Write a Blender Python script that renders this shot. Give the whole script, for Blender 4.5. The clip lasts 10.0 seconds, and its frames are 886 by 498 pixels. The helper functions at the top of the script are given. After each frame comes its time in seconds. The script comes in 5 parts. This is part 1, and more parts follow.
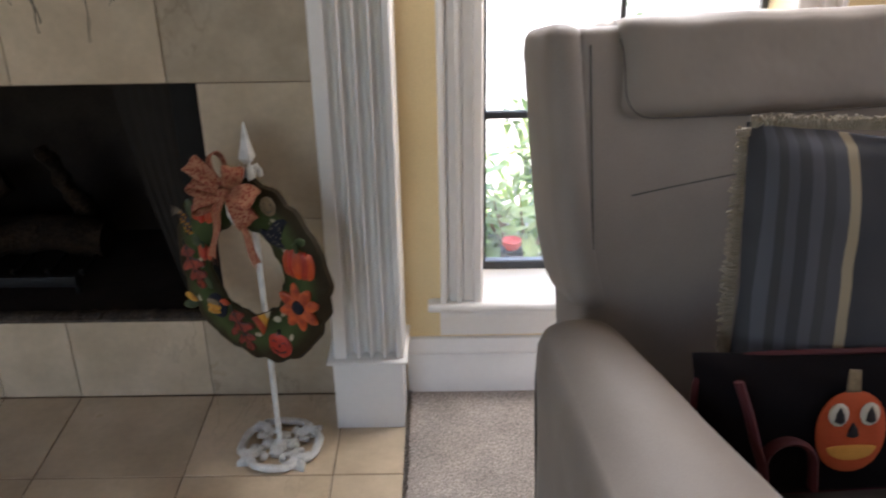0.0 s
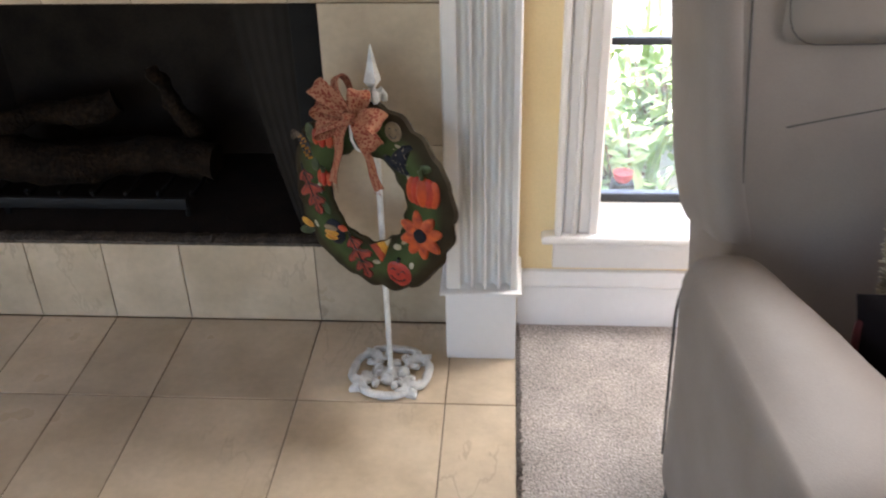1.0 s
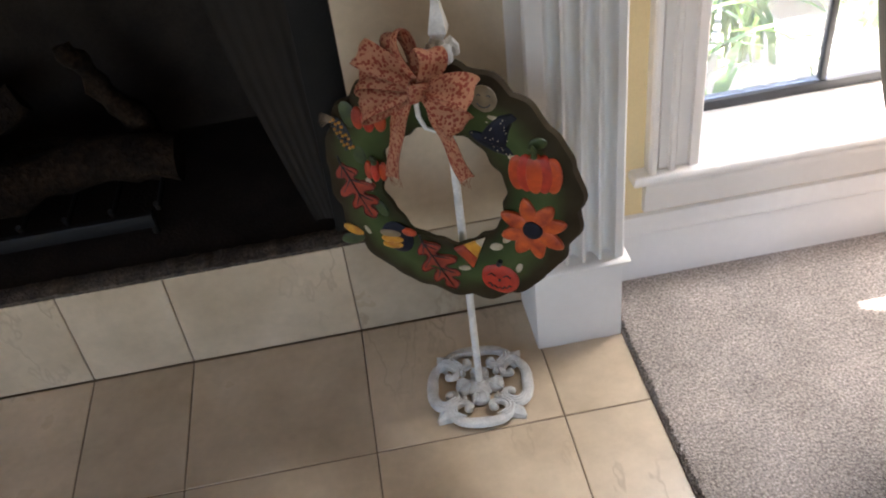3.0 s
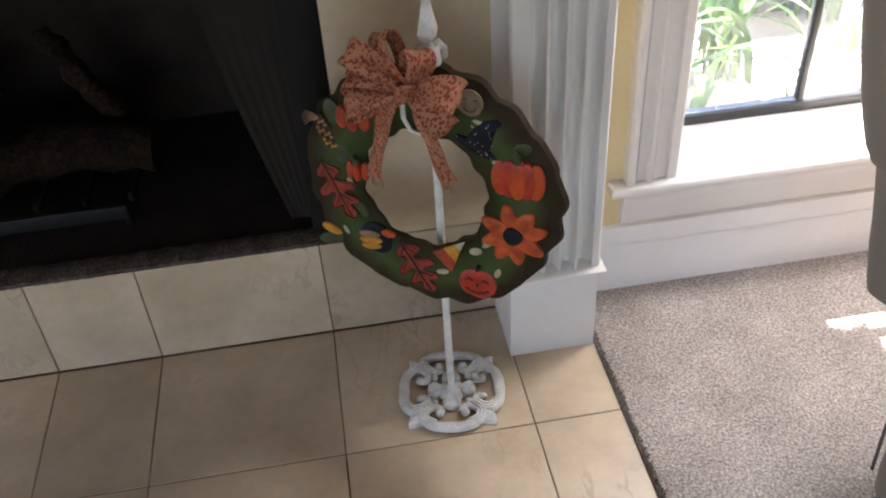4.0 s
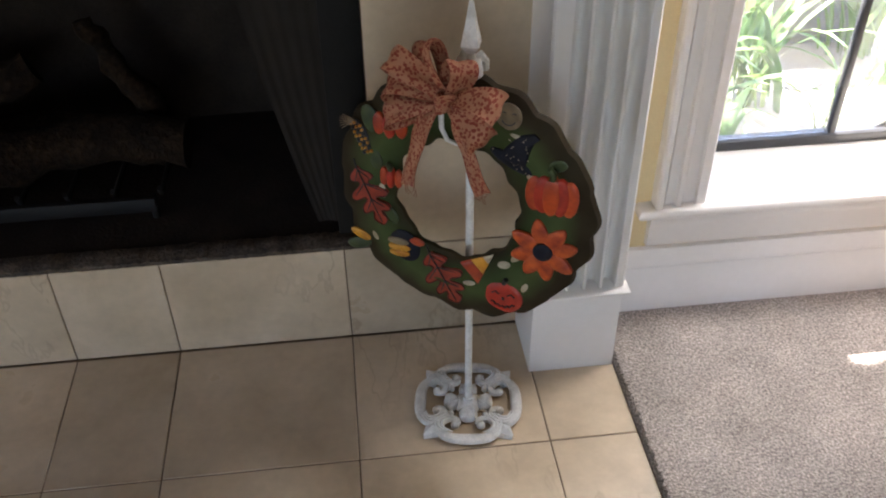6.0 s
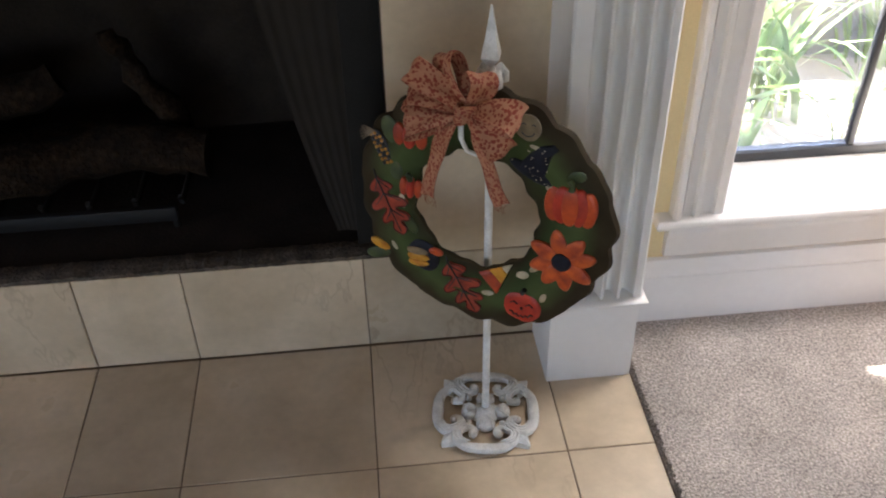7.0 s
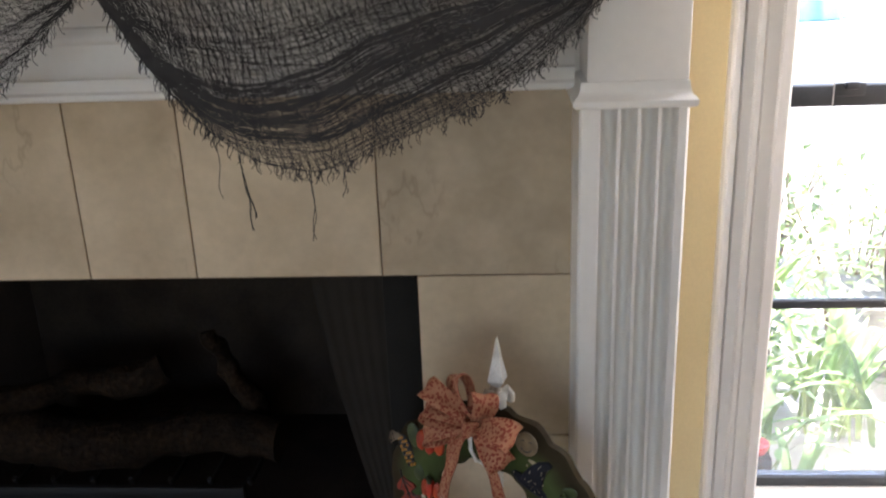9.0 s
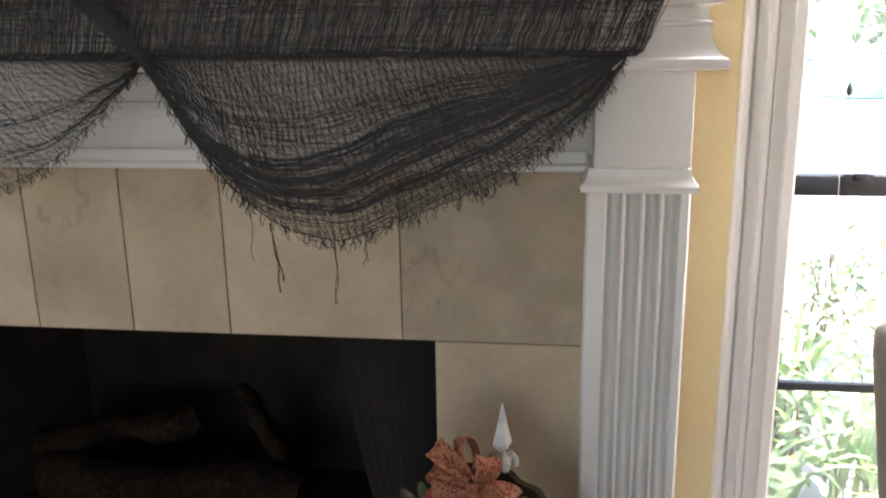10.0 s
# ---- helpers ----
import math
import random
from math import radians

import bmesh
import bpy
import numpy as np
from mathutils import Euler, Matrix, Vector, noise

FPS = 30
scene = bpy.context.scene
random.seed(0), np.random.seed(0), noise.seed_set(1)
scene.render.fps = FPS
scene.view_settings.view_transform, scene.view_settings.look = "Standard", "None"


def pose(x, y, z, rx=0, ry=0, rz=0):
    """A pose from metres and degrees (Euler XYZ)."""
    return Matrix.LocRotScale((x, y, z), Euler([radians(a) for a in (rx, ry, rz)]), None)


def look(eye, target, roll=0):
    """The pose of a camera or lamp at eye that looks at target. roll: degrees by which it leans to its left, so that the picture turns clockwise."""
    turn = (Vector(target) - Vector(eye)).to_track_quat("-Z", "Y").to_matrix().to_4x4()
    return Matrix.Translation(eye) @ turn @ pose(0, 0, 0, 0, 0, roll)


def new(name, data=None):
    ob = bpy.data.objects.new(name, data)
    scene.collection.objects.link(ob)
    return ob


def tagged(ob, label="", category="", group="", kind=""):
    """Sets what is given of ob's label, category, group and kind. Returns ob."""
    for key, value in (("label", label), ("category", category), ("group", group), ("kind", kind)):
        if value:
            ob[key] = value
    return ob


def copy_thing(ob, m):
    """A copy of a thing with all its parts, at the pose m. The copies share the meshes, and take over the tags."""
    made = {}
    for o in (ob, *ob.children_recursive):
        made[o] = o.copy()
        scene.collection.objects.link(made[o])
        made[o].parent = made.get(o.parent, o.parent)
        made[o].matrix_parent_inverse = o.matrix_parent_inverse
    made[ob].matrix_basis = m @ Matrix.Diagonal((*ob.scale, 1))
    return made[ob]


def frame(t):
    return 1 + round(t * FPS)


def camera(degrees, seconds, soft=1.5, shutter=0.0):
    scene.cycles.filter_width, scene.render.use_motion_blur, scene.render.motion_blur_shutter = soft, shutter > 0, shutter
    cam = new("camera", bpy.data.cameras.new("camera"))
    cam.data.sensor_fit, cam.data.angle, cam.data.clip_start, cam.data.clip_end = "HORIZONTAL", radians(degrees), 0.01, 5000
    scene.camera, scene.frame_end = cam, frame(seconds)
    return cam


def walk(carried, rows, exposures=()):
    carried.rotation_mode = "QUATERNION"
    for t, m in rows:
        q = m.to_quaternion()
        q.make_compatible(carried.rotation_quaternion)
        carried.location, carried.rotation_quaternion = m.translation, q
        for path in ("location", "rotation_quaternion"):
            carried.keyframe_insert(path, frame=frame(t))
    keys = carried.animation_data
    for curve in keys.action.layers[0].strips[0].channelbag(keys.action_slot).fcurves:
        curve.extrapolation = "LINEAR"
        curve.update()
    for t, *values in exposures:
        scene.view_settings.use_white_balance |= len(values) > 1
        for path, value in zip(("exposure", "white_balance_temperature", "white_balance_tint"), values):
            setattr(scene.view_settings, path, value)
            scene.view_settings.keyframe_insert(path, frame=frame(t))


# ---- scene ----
cam = camera(51.9, 10.0, soft=2.0, shutter=0.4)

PATH = [
    (0, (0.62, -1.982, 1.387), (0.609, -0.185, 0.508), -1.0),
    (0.5, (0.555, -1.997, 1.377), (0.442, -0.228, 0.452), -1.4),
    (1, (0.479, -1.95, 1.367), (0.344, -0.229, 0.358), -1.5),
    (1.5, (0.406, -1.757, 1.353), (0.213, -0.04, 0.346), -2.6),
    (2, (0.306, -1.575, 1.339), (0.077, 0.054, 0.202), -3.7),
    (2.5, (0.165, -1.442, 1.324), (0.165, 0.15, 0.113), -8.6),
    (3, (0.09, -1.389, 1.303), (0.203, 0.161, 0.044), -7.8),
    (4.5, (0.063, -1.385, 1.3), (0.254, 0.166, 0.051), -2.4),
    (5, (0.046, -1.387, 1.3), (0.228, 0.177, 0.066), -1.4),
    (5.5, (0.041, -1.382, 1.299), (0.216, 0.179, 0.061), -0.9),
    (7, (0.031, -1.388, 1.307), (0.173, 0.191, 0.088), -1.3),
    (7.5, (0.027, -1.395, 1.315), (0.117, 0.2, 0.112), -2.1),
    (8, (0.046, -1.425, 1.346), (0.111, 0.235, 0.232), -1.8),
    (8.5, (0.165, -1.498, 1.409), (0.032, 0.306, 0.557), -2.3),
    (9, (0.23, -1.547, 1.443), (0.088, 0.331, 0.77), -2.3),
    (9.5, (0.275, -1.599, 1.454), (0.083, 0.302, 0.862), -1.5),
    (10, (0.313, -1.629, 1.486), (0.043, 0.277, 0.944), -1.0),
]
EXPOSURES = [(t, stops, 6500, 15) for t, stops in ((0, 2.45), (0.5, 3.0), (1, 3.15), (1.5, 3.1), (3, 2.95), (4.5, 2.85), (5.5, 2.75), (7, 2.8), (7.5, 2.85), (8, 2.95), (8.5, 2.86), (10, 2.87))]
walk(cam, [(t, look(eye, target, roll)) for t, eye, target, roll in PATH], EXPOSURES)

# ---- light ----
world = bpy.data.worlds.new("sky")
scene.world = world
world.use_nodes = True
wn = world.node_tree.nodes
sky = wn.new("ShaderNodeTexSky")
sky.sky_type = "NISHITA"
sky.sun_disc = False
SUN_ELEV, SUN_AZ = radians(58), radians(-10)
sky.sun_elevation, sky.sun_rotation = SUN_ELEV, SUN_AZ
world.node_tree.links.new(sky.outputs[0], wn["Background"].inputs[0])
wn["Background"].inputs[1].default_value = 0.15

sun_data = bpy.data.lights.new("sun", "SUN")
sun_data.energy, sun_data.angle, sun_data.color = 4.5, radians(0.5), (1.0, 0.95, 0.88)
sun = new("sun", sun_data)
sun_dir = Vector((math.sin(SUN_AZ) * math.cos(SUN_ELEV), math.cos(SUN_AZ) * math.cos(SUN_ELEV), math.sin(SUN_ELEV)))
sun.matrix_world = look(sun_dir * 20, (0, 0, 0))


def fill_light(name, size_x, size_y, watts, color, m):
    """Area lamp added as fill, set at an opening in the walls."""
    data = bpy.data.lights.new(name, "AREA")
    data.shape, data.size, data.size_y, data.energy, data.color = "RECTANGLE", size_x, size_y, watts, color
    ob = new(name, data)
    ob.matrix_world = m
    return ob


# south, west and east: added fill lamps at assumed openings out of view
fill_light("fill_south", 1.6, 1.9, 0.45, (1.0, 0.76, 0.56), look((-0.6, -4.68, 1.25), (0.0, 0.0, 0.8)))
fill_light("fill_west", 1.3, 1.8, 0.65, (1.0, 0.76, 0.56), look((-3.16, -1.9, 1.25), (0.2, -0.3, 0.6)))
fill_light("fill_east", 0.9, 1.1, 2.8, (1.0, 0.80, 0.64), look((3.16, -0.80, 1.62), (0.3, -0.25, 0.8)))
# added in the window's upper sash, out of view, to strengthen its sky light
fill_light("sky_fill_north", 0.62, 0.42, 5.2, (0.95, 0.97, 1.0), look((1.04, 0.15, 1.72), (0.75, -0.55, 0.0)))


# ---- materials ----
def material(name, base, second=None, rough=0.6, metal=0.0, scale=12.0, fine=120.0, bump=0.1, depth=0.002, detail=6.0, spread=(0.35, 0.68), speck=None, per_piece=0.0, rough_var=0.12, coat=0.0, sheen=0.0, spec=0.5):
    """A surface with broad mottling between two colours, fine grain in tone and gloss, and fine relief."""
    m = bpy.data.materials.new(name)
    m.use_nodes = True
    nt = m.node_tree
    n, link = nt.nodes, nt.links.new
    b = n["Principled BSDF"]
    tc = n.new("ShaderNodeTexCoord")
    co = tc.outputs["Object"]
    if per_piece:
        info = n.new("ShaderNodeObjectInfo")
        sh = n.new("ShaderNodeVectorMath")
        sh.operation = "ADD"
        mul = n.new("ShaderNodeMath")
        mul.operation, mul.inputs[1].default_value = "MULTIPLY", 37.0
        link(info.outputs["Random"], mul.inputs[0])
        link(co, sh.inputs[0])
        link(mul.outputs[0], sh.inputs[1])
        co = sh.outputs[0]
    big, small = n.new("ShaderNodeTexNoise"), n.new("ShaderNodeTexNoise")
    for node, s, d in ((big, scale, detail), (small, fine, 3.0)):
        node.inputs["Scale"].default_value, node.inputs["Detail"].default_value = s, d
        link(co, node.inputs["Vector"])
    ramp = n.new("ShaderNodeValToRGB")
    ramp.color_ramp.elements[0].position, ramp.color_ramp.elements[1].position = spread
    ramp.color_ramp.elements[0].color = (*base, 1)
    ramp.color_ramp.elements[1].color = (*(second or [c * 0.86 for c in base]), 1)
    link(big.outputs["Fac"], ramp.inputs[0])
    out = ramp.outputs[0]
    grain = n.new("ShaderNodeMapRange")
    grain.inputs[1].default_value, grain.inputs[2].default_value = 0.3, 0.7
    grain.inputs[3].default_value, grain.inputs[4].default_value = (0.9, 1.08) if speck is None else speck
    link(small.outputs["Fac"], grain.inputs[0])
    hsv = n.new("ShaderNodeHueSaturation")
    link(out, hsv.inputs["Color"])
    if per_piece:
        pv = n.new("ShaderNodeMapRange")
        pv.inputs[3].default_value, pv.inputs[4].default_value = 1 - per_piece, 1 + per_piece
        link(info.outputs["Random"], pv.inputs[0])
        mm = n.new("ShaderNodeMath")
        mm.operation = "MULTIPLY"
        link(pv.outputs[0], mm.inputs[0])
        link(grain.outputs[0], mm.inputs[1])
        link(mm.outputs[0], hsv.inputs["Value"])
    else:
        link(grain.outputs[0], hsv.inputs["Value"])
    link(hsv.outputs[0], b.inputs["Base Color"])
    rr = n.new("ShaderNodeMapRange")
    rr.inputs[3].default_value, rr.inputs[4].default_value = max(0.03, rough - rough_var), min(1, rough + rough_var)
    link(big.outputs["Fac"], rr.inputs[0])
    link(rr.outputs[0], b.inputs["Roughness"])
    b.inputs["Metallic"].default_value = metal
    b.inputs["Coat Weight"].default_value = coat
    b.inputs["Specular IOR Level"].default_value = spec
    b.inputs["Sheen Weight"].default_value = sheen
    if bump:
        bp = n.new("ShaderNodeBump")
        bp.inputs["Strength"].default_value, bp.inputs["Distance"].default_value = bump, depth
        link(small.outputs["Fac"], bp.inputs["Height"])
        link(bp.outputs[0], b.inputs["Normal"])
    return m


def marble_material(name, base, second, vein):
    """Polished cream marble: clouds, thin broken veins, a tone of its own for each tile."""
    m = material(name, base, second, rough=0.32, scale=6.5, fine=55, bump=0.04, depth=0.001, per_piece=0.09, speck=(0.95, 1.04), spread=(0.3, 0.72))
    nt = m.node_tree
    n, link = nt.nodes, nt.links.new
    b = n["Principled BSDF"]
    src = b.inputs["Base Color"].links[0].from_socket
    coord = n["Noise Texture"].inputs["Vector"].links[0].from_socket
    stretch = n.new("ShaderNodeMapping")
    stretch.inputs["Scale"].default_value, stretch.inputs["Rotation"].default_value = (1.0, 0.42, 1.0), (0, 0, 0.5)
    link(coord, stretch.inputs["Vector"])
    warp = n.new("ShaderNodeTexNoise")
    warp.inputs["Scale"].default_value, warp.inputs["Detail"].default_value, warp.inputs["Roughness"].default_value = 4.2, 5, 0.6
    link(stretch.outputs[0], warp.inputs["Vector"])
    sub = n.new("ShaderNodeMath")
    sub.operation, sub.inputs[1].default_value = "SUBTRACT", 0.5
    link(warp.outputs["Fac"], sub.inputs[0])
    ab = n.new("ShaderNodeMath")
    ab.operation = "ABSOLUTE"
    link(sub.outputs[0], ab.inputs[0])
    r = n.new("ShaderNodeMapRange")
    r.inputs[1].default_value, r.inputs[2].default_value, r.inputs[3].default_value, r.inputs[4].default_value = 0.0, 0.012, 0.42, 0.0
    link(ab.outputs[0], r.inputs[0])
    patch = n.new("ShaderNodeTexNoise")
    patch.inputs["Scale"].default_value = 2.1
    link(coord, patch.inputs["Vector"])
    pr = n.new("ShaderNodeMapRange")
    pr.inputs[1].default_value, pr.inputs[2].default_value = 0.50, 0.62
    link(patch.outputs["Fac"], pr.inputs[0])
    mul = n.new("ShaderNodeMath")
    mul.operation = "MULTIPLY"
    link(r.outputs[0], mul.inputs[0])
    link(pr.outputs[0], mul.inputs[1])
    mix = n.new("ShaderNodeMix")
    mix.data_type = "RGBA"
    link(mul.outputs[0], mix.inputs["Factor"])
    link(src, mix.inputs["A"])
    mix.inputs["B"].default_value = (*vein, 1)
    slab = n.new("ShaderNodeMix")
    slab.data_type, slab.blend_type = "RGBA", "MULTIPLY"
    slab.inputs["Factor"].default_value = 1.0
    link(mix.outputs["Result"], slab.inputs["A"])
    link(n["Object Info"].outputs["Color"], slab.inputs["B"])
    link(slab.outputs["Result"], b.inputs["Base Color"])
    return m


M_MARBLE = marble_material("cream_marble", (0.635, 0.505, 0.355), (0.44, 0.338, 0.222), (0.26, 0.185, 0.115))
M_GROUT = material("grout", (0.20, 0.14, 0.09), (0.12, 0.085, 0.055), rough=0.9, fine=300, bump=0.3)
M_WHITE = material("white_paint", (0.80, 0.77, 0.73), (0.75, 0.72, 0.68), rough=0.42, scale=3, fine=60, bump=0.03, depth=0.001, speck=(0.98, 1.01))
M_YELLOW = material("yellow_wall_paint", (0.80, 0.64, 0.36), (0.76, 0.60, 0.33), rough=0.7, scale=4, fine=220, bump=0.15, depth=0.001, speck=(0.97, 1.03))
M_CEIL = material("ceiling_paint", (0.60, 0.59, 0.56), rough=0.85, fine=150, bump=0.2)
M_WALL = material("plain_wall_paint", (0.50, 0.40, 0.26), rough=0.8, fine=200, bump=0.1)
M_BLACK = material("black_metal", (0.010, 0.0092, 0.0085), (0.015, 0.0135, 0.0125), rough=0.8, metal=0.0, spec=0.15, fine=200, bump=0.1)
M_SOOT = material("sooty_firebrick", (0.019, 0.0145, 0.012), (0.030, 0.023, 0.018), rough=0.97, scale=9, fine=140, bump=0.5, depth=0.004, spec=0.1)
M_PANEL = material("refractory_panel", (0.019, 0.0145, 0.012), (0.029, 0.022, 0.0175), rough=0.95, scale=9, fine=140, bump=0.4, depth=0.003, spec=0.15)
M_LIP = material("sooty_mortar", (0.045, 0.032, 0.024), (0.12, 0.09, 0.065), rough=0.95, scale=28, fine=160, bump=0.9, depth=0.006, speck=(0.5, 1.3))
M_LOG = material("ceramic_log_bark", (0.008, 0.0055, 0.004), (0.022, 0.0135, 0.008), rough=0.97, spec=0.08, scale=22, fine=90, bump=0.8, depth=0.008, speck=(0.5, 1.3))
M_CHAIN = material("blackened_mesh", (0.016, 0.0125, 0.010), (0.022, 0.0175, 0.0142), rough=0.85, spec=0.2, scale=14, fine=900, bump=0.4, depth=0.001)
M_RAIL = material("dark_steel", (0.006, 0.006, 0.0065), (0.010, 0.0095, 0.010), rough=0.6, spec=0.3, fine=200, bump=0.1)
M_FRAME = material("dark_window_frame", (0.03, 0.032, 0.036), (0.045, 0.046, 0.05), rough=0.45, fine=150, bump=0.05)
M_STAND = material("chalk_white_iron", (0.70, 0.685, 0.64), (0.50, 0.49, 0.455), rough=0.55, scale=40, fine=260, bump=0.25, depth=0.0015, spread=(0.45, 0.75))
M_LEATHER = material("taupe_leather", (0.268, 0.228, 0.198), (0.236, 0.200, 0.174), rough=0.60, spec=0.35, scale=7, fine=420, bump=0.22, depth=0.0015, speck=(0.94, 1.04))
M_CREASED = material("creased_leather", (0.268, 0.228, 0.198), (0.236, 0.200, 0.174), rough=0.60, spec=0.35, scale=7, fine=9, bump=0.3, depth=0.02, speck=(0.97, 1.02))
M_PIPING = material("dark_piping", (0.09, 0.078, 0.07), rough=0.6, fine=300)
M_LEG = material("black_chair_foot", (0.015, 0.014, 0.014), rough=0.4, fine=200)
M_NET = material("charcoal_gauze", (0.022, 0.021, 0.023), (0.046, 0.043, 0.044), rough=0.95, scale=30, fine=500, bump=0.0)
M_CORD = material("white_cord", (0.72, 0.70, 0.66), rough=0.8, fine=400)
M_ORANGE = material("orange_enamel", (0.52, 0.070, 0.011), (0.22, 0.020, 0.008), rough=0.4, scale=30, fine=150, bump=0.1)
M_REDLEAF = material("rust_red_enamel", (0.36, 0.050, 0.020), (0.17, 0.017, 0.009), rough=0.42, scale=45, fine=160, bump=0.1)
M_LEAFEDGE = material("dark_red_enamel", (0.10, 0.010, 0.006), (0.05, 0.007, 0.005), rough=0.45, scale=50, fine=160)
M_JACK = material("red_orange_enamel", (0.46, 0.032, 0.012), (0.28, 0.017, 0.008), rough=0.42, scale=45, fine=160)
M_PETAL = material("burnt_orange_enamel", (0.54, 0.090, 0.013), (0.26, 0.026, 0.008), rough=0.42, scale=60, fine=160)
M_YEL = material("yellow_enamel", (0.60, 0.29, 0.02), (0.38, 0.14, 0.012), rough=0.42, scale=50, fine=160)
M_CREAM = material("cream_enamel", (0.50, 0.43, 0.31), (0.30, 0.25, 0.17), rough=0.5, scale=50, fine=160)
M_TAN = material("tan_enamel", (0.24, 0.175, 0.10), (0.13, 0.09, 0.05), rough=0.5, scale=50, fine=160)
M_INK = material("black_enamel", (0.012, 0.012, 0.016), rough=0.42, fine=160)
M_NAVY = material("navy_enamel", (0.008, 0.009, 0.018), (0.006, 0.007, 0.012), rough=0.5, spec=0.2, scale=50, fine=160)
M_GREENLEAF = material("leaf_green_enamel", (0.04, 0.062, 0.014), (0.018, 0.03, 0.009), rough=0.45, scale=50, fine=160)
M_FOLIAGE = material("garden_foliage", (0.07, 0.16, 0.03), (0.16, 0.26, 0.05), rough=0.5, scale=3, fine=60, bump=0.1, per_piece=0.15)
M_FOLIAGE2 = material("pale_garden_foliage", (0.12, 0.24, 0.07), (0.30, 0.36, 0.16), rough=0.5, scale=4, fine=60, bump=0.1)
M_BARK = material("bark", (0.12, 0.085, 0.055), (0.2, 0.15, 0.1), rough=0.95, scale=15, fine=90, bump=0.8, depth=0.01)
M_PATIO = material("sunlit_concrete", (0.44, 0.43, 0.41), (0.33, 0.32, 0.305), rough=0.9, scale=2.0, fine=60, bump=0.2)
M_POOL = material("pool_water", (0.002, 0.10, 0.13), (0.003, 0.13, 0.16), rough=0.1, scale=1.5, fine=8, bump=0.2, depth=0.02)
M_PLANTER = material("grey_planter", (0.16, 0.17, 0.18), (0.22, 0.225, 0.23), rough=0.8, fine=80)
M_REDPOT = material("red_pot", (0.5, 0.05, 0.04), rough=0.5, fine=80)
M_BLACKCLOTH = material("black_cushion_cloth", (0.006, 0.005, 0.006), (0.009, 0.007, 0.008), rough=1.0, fine=600, bump=0.3, spec=0.08)
M_REDCORD = material("dark_red_trim", (0.055, 0.005, 0.008), (0.075, 0.008, 0.011), rough=0.85, fine=400, bump=0.4)
M_PUMPKIN_FELT = material("orange_felt", (0.46, 0.075, 0.016), (0.38, 0.055, 0.014), rough=0.9, fine=400, bump=0.3)
M_FELT_WHITE = material("white_felt", (0.6, 0.56, 0.46), rough=0.9, fine=400)
M_FRINGE = material("cotton_fringe", (0.36, 0.31, 0.24), (0.28, 0.24, 0.18), rough=0.9, scale=40, fine=300)
M_FELT_YEL = material("gold_felt", (0.6, 0.28, 0.05), rough=0.9, fine=400)


def carpet_material():
    """Looped beige and grey carpet."""
    m = material("loop_carpet", (0.465, 0.40, 0.35), (0.36, 0.31, 0.27), rough=0.97, scale=7, fine=210, bump=0.0, speck=(0.48, 1.42))
    nt = m.node_tree
    n, link = nt.nodes, nt.links.new
    tc = n["Texture Coordinate"]
    v = n.new("ShaderNodeTexVoronoi")
    v.inputs["Scale"].default_value = 235
    link(tc.outputs["Object"], v.inputs["Vector"])
    bp = n.new("ShaderNodeBump")
    bp.inputs["Strength"].default_value, bp.inputs["Distance"].default_value = 0.8, 0.004
    bp.invert = True
    link(v.outputs["Distance"], bp.inputs["Height"])
    link(bp.outputs[0], n["Principled BSDF"].inputs["Normal"])
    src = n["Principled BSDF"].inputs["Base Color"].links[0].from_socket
    # colour darkens from each loop's centre to the gaps between loops
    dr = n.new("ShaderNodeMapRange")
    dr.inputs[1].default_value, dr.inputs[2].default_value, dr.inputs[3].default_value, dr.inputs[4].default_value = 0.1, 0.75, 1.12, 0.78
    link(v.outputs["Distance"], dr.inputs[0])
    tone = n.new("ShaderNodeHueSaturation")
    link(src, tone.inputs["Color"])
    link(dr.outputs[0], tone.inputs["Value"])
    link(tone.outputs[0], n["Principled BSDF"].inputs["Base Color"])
    return m


def leopard_material():
    """Salmon ribbon with rust spots, woven."""
    m = material("leopard_ribbon", (0.42, 0.185, 0.100), (0.33, 0.135, 0.070), rough=0.75, scale=20, fine=900, bump=0.2, depth=0.0006)
    nt = m.node_tree
    n, link = nt.nodes, nt.links.new
    b = n["Principled BSDF"]
    src = b.inputs["Base Color"].links[0].from_socket
    uv = n.new("ShaderNodeUVMap")
    v = n.new("ShaderNodeTexVoronoi")
    v.inputs["Scale"].default_value, v.inputs["Randomness"].default_value = 185, 1.0
    link(uv.outputs[0], v.inputs["Vector"])
    w = n.new("ShaderNodeTexNoise")
    w.inputs["Scale"].default_value = 240
    link(uv.outputs[0], w.inputs["Vector"])
    add = n.new("ShaderNodeMath")
    add.operation = "MULTIPLY_ADD"
    add.inputs[1].default_value = 0.55
    link(w.outputs["Fac"], add.inputs[0])
    link(v.outputs["Distance"], add.inputs[2])
    r = n.new("ShaderNodeMapRange")
    r.inputs[1].default_value, r.inputs[2].default_value, r.inputs[3].default_value, r.inputs[4].default_value = 0.70, 0.77, 1.0, 0.0
    link(add.outputs[0], r.inputs[0])
    mix = n.new("ShaderNodeMix")
    mix.data_type = "RGBA"
    link(r.outputs[0], mix.inputs["Factor"])
    link(src, mix.inputs["A"])
    mix.inputs["B"].default_value = (0.21, 0.030, 0.011, 1)
    link(mix.outputs["Result"], b.inputs["Base Color"])
    return m


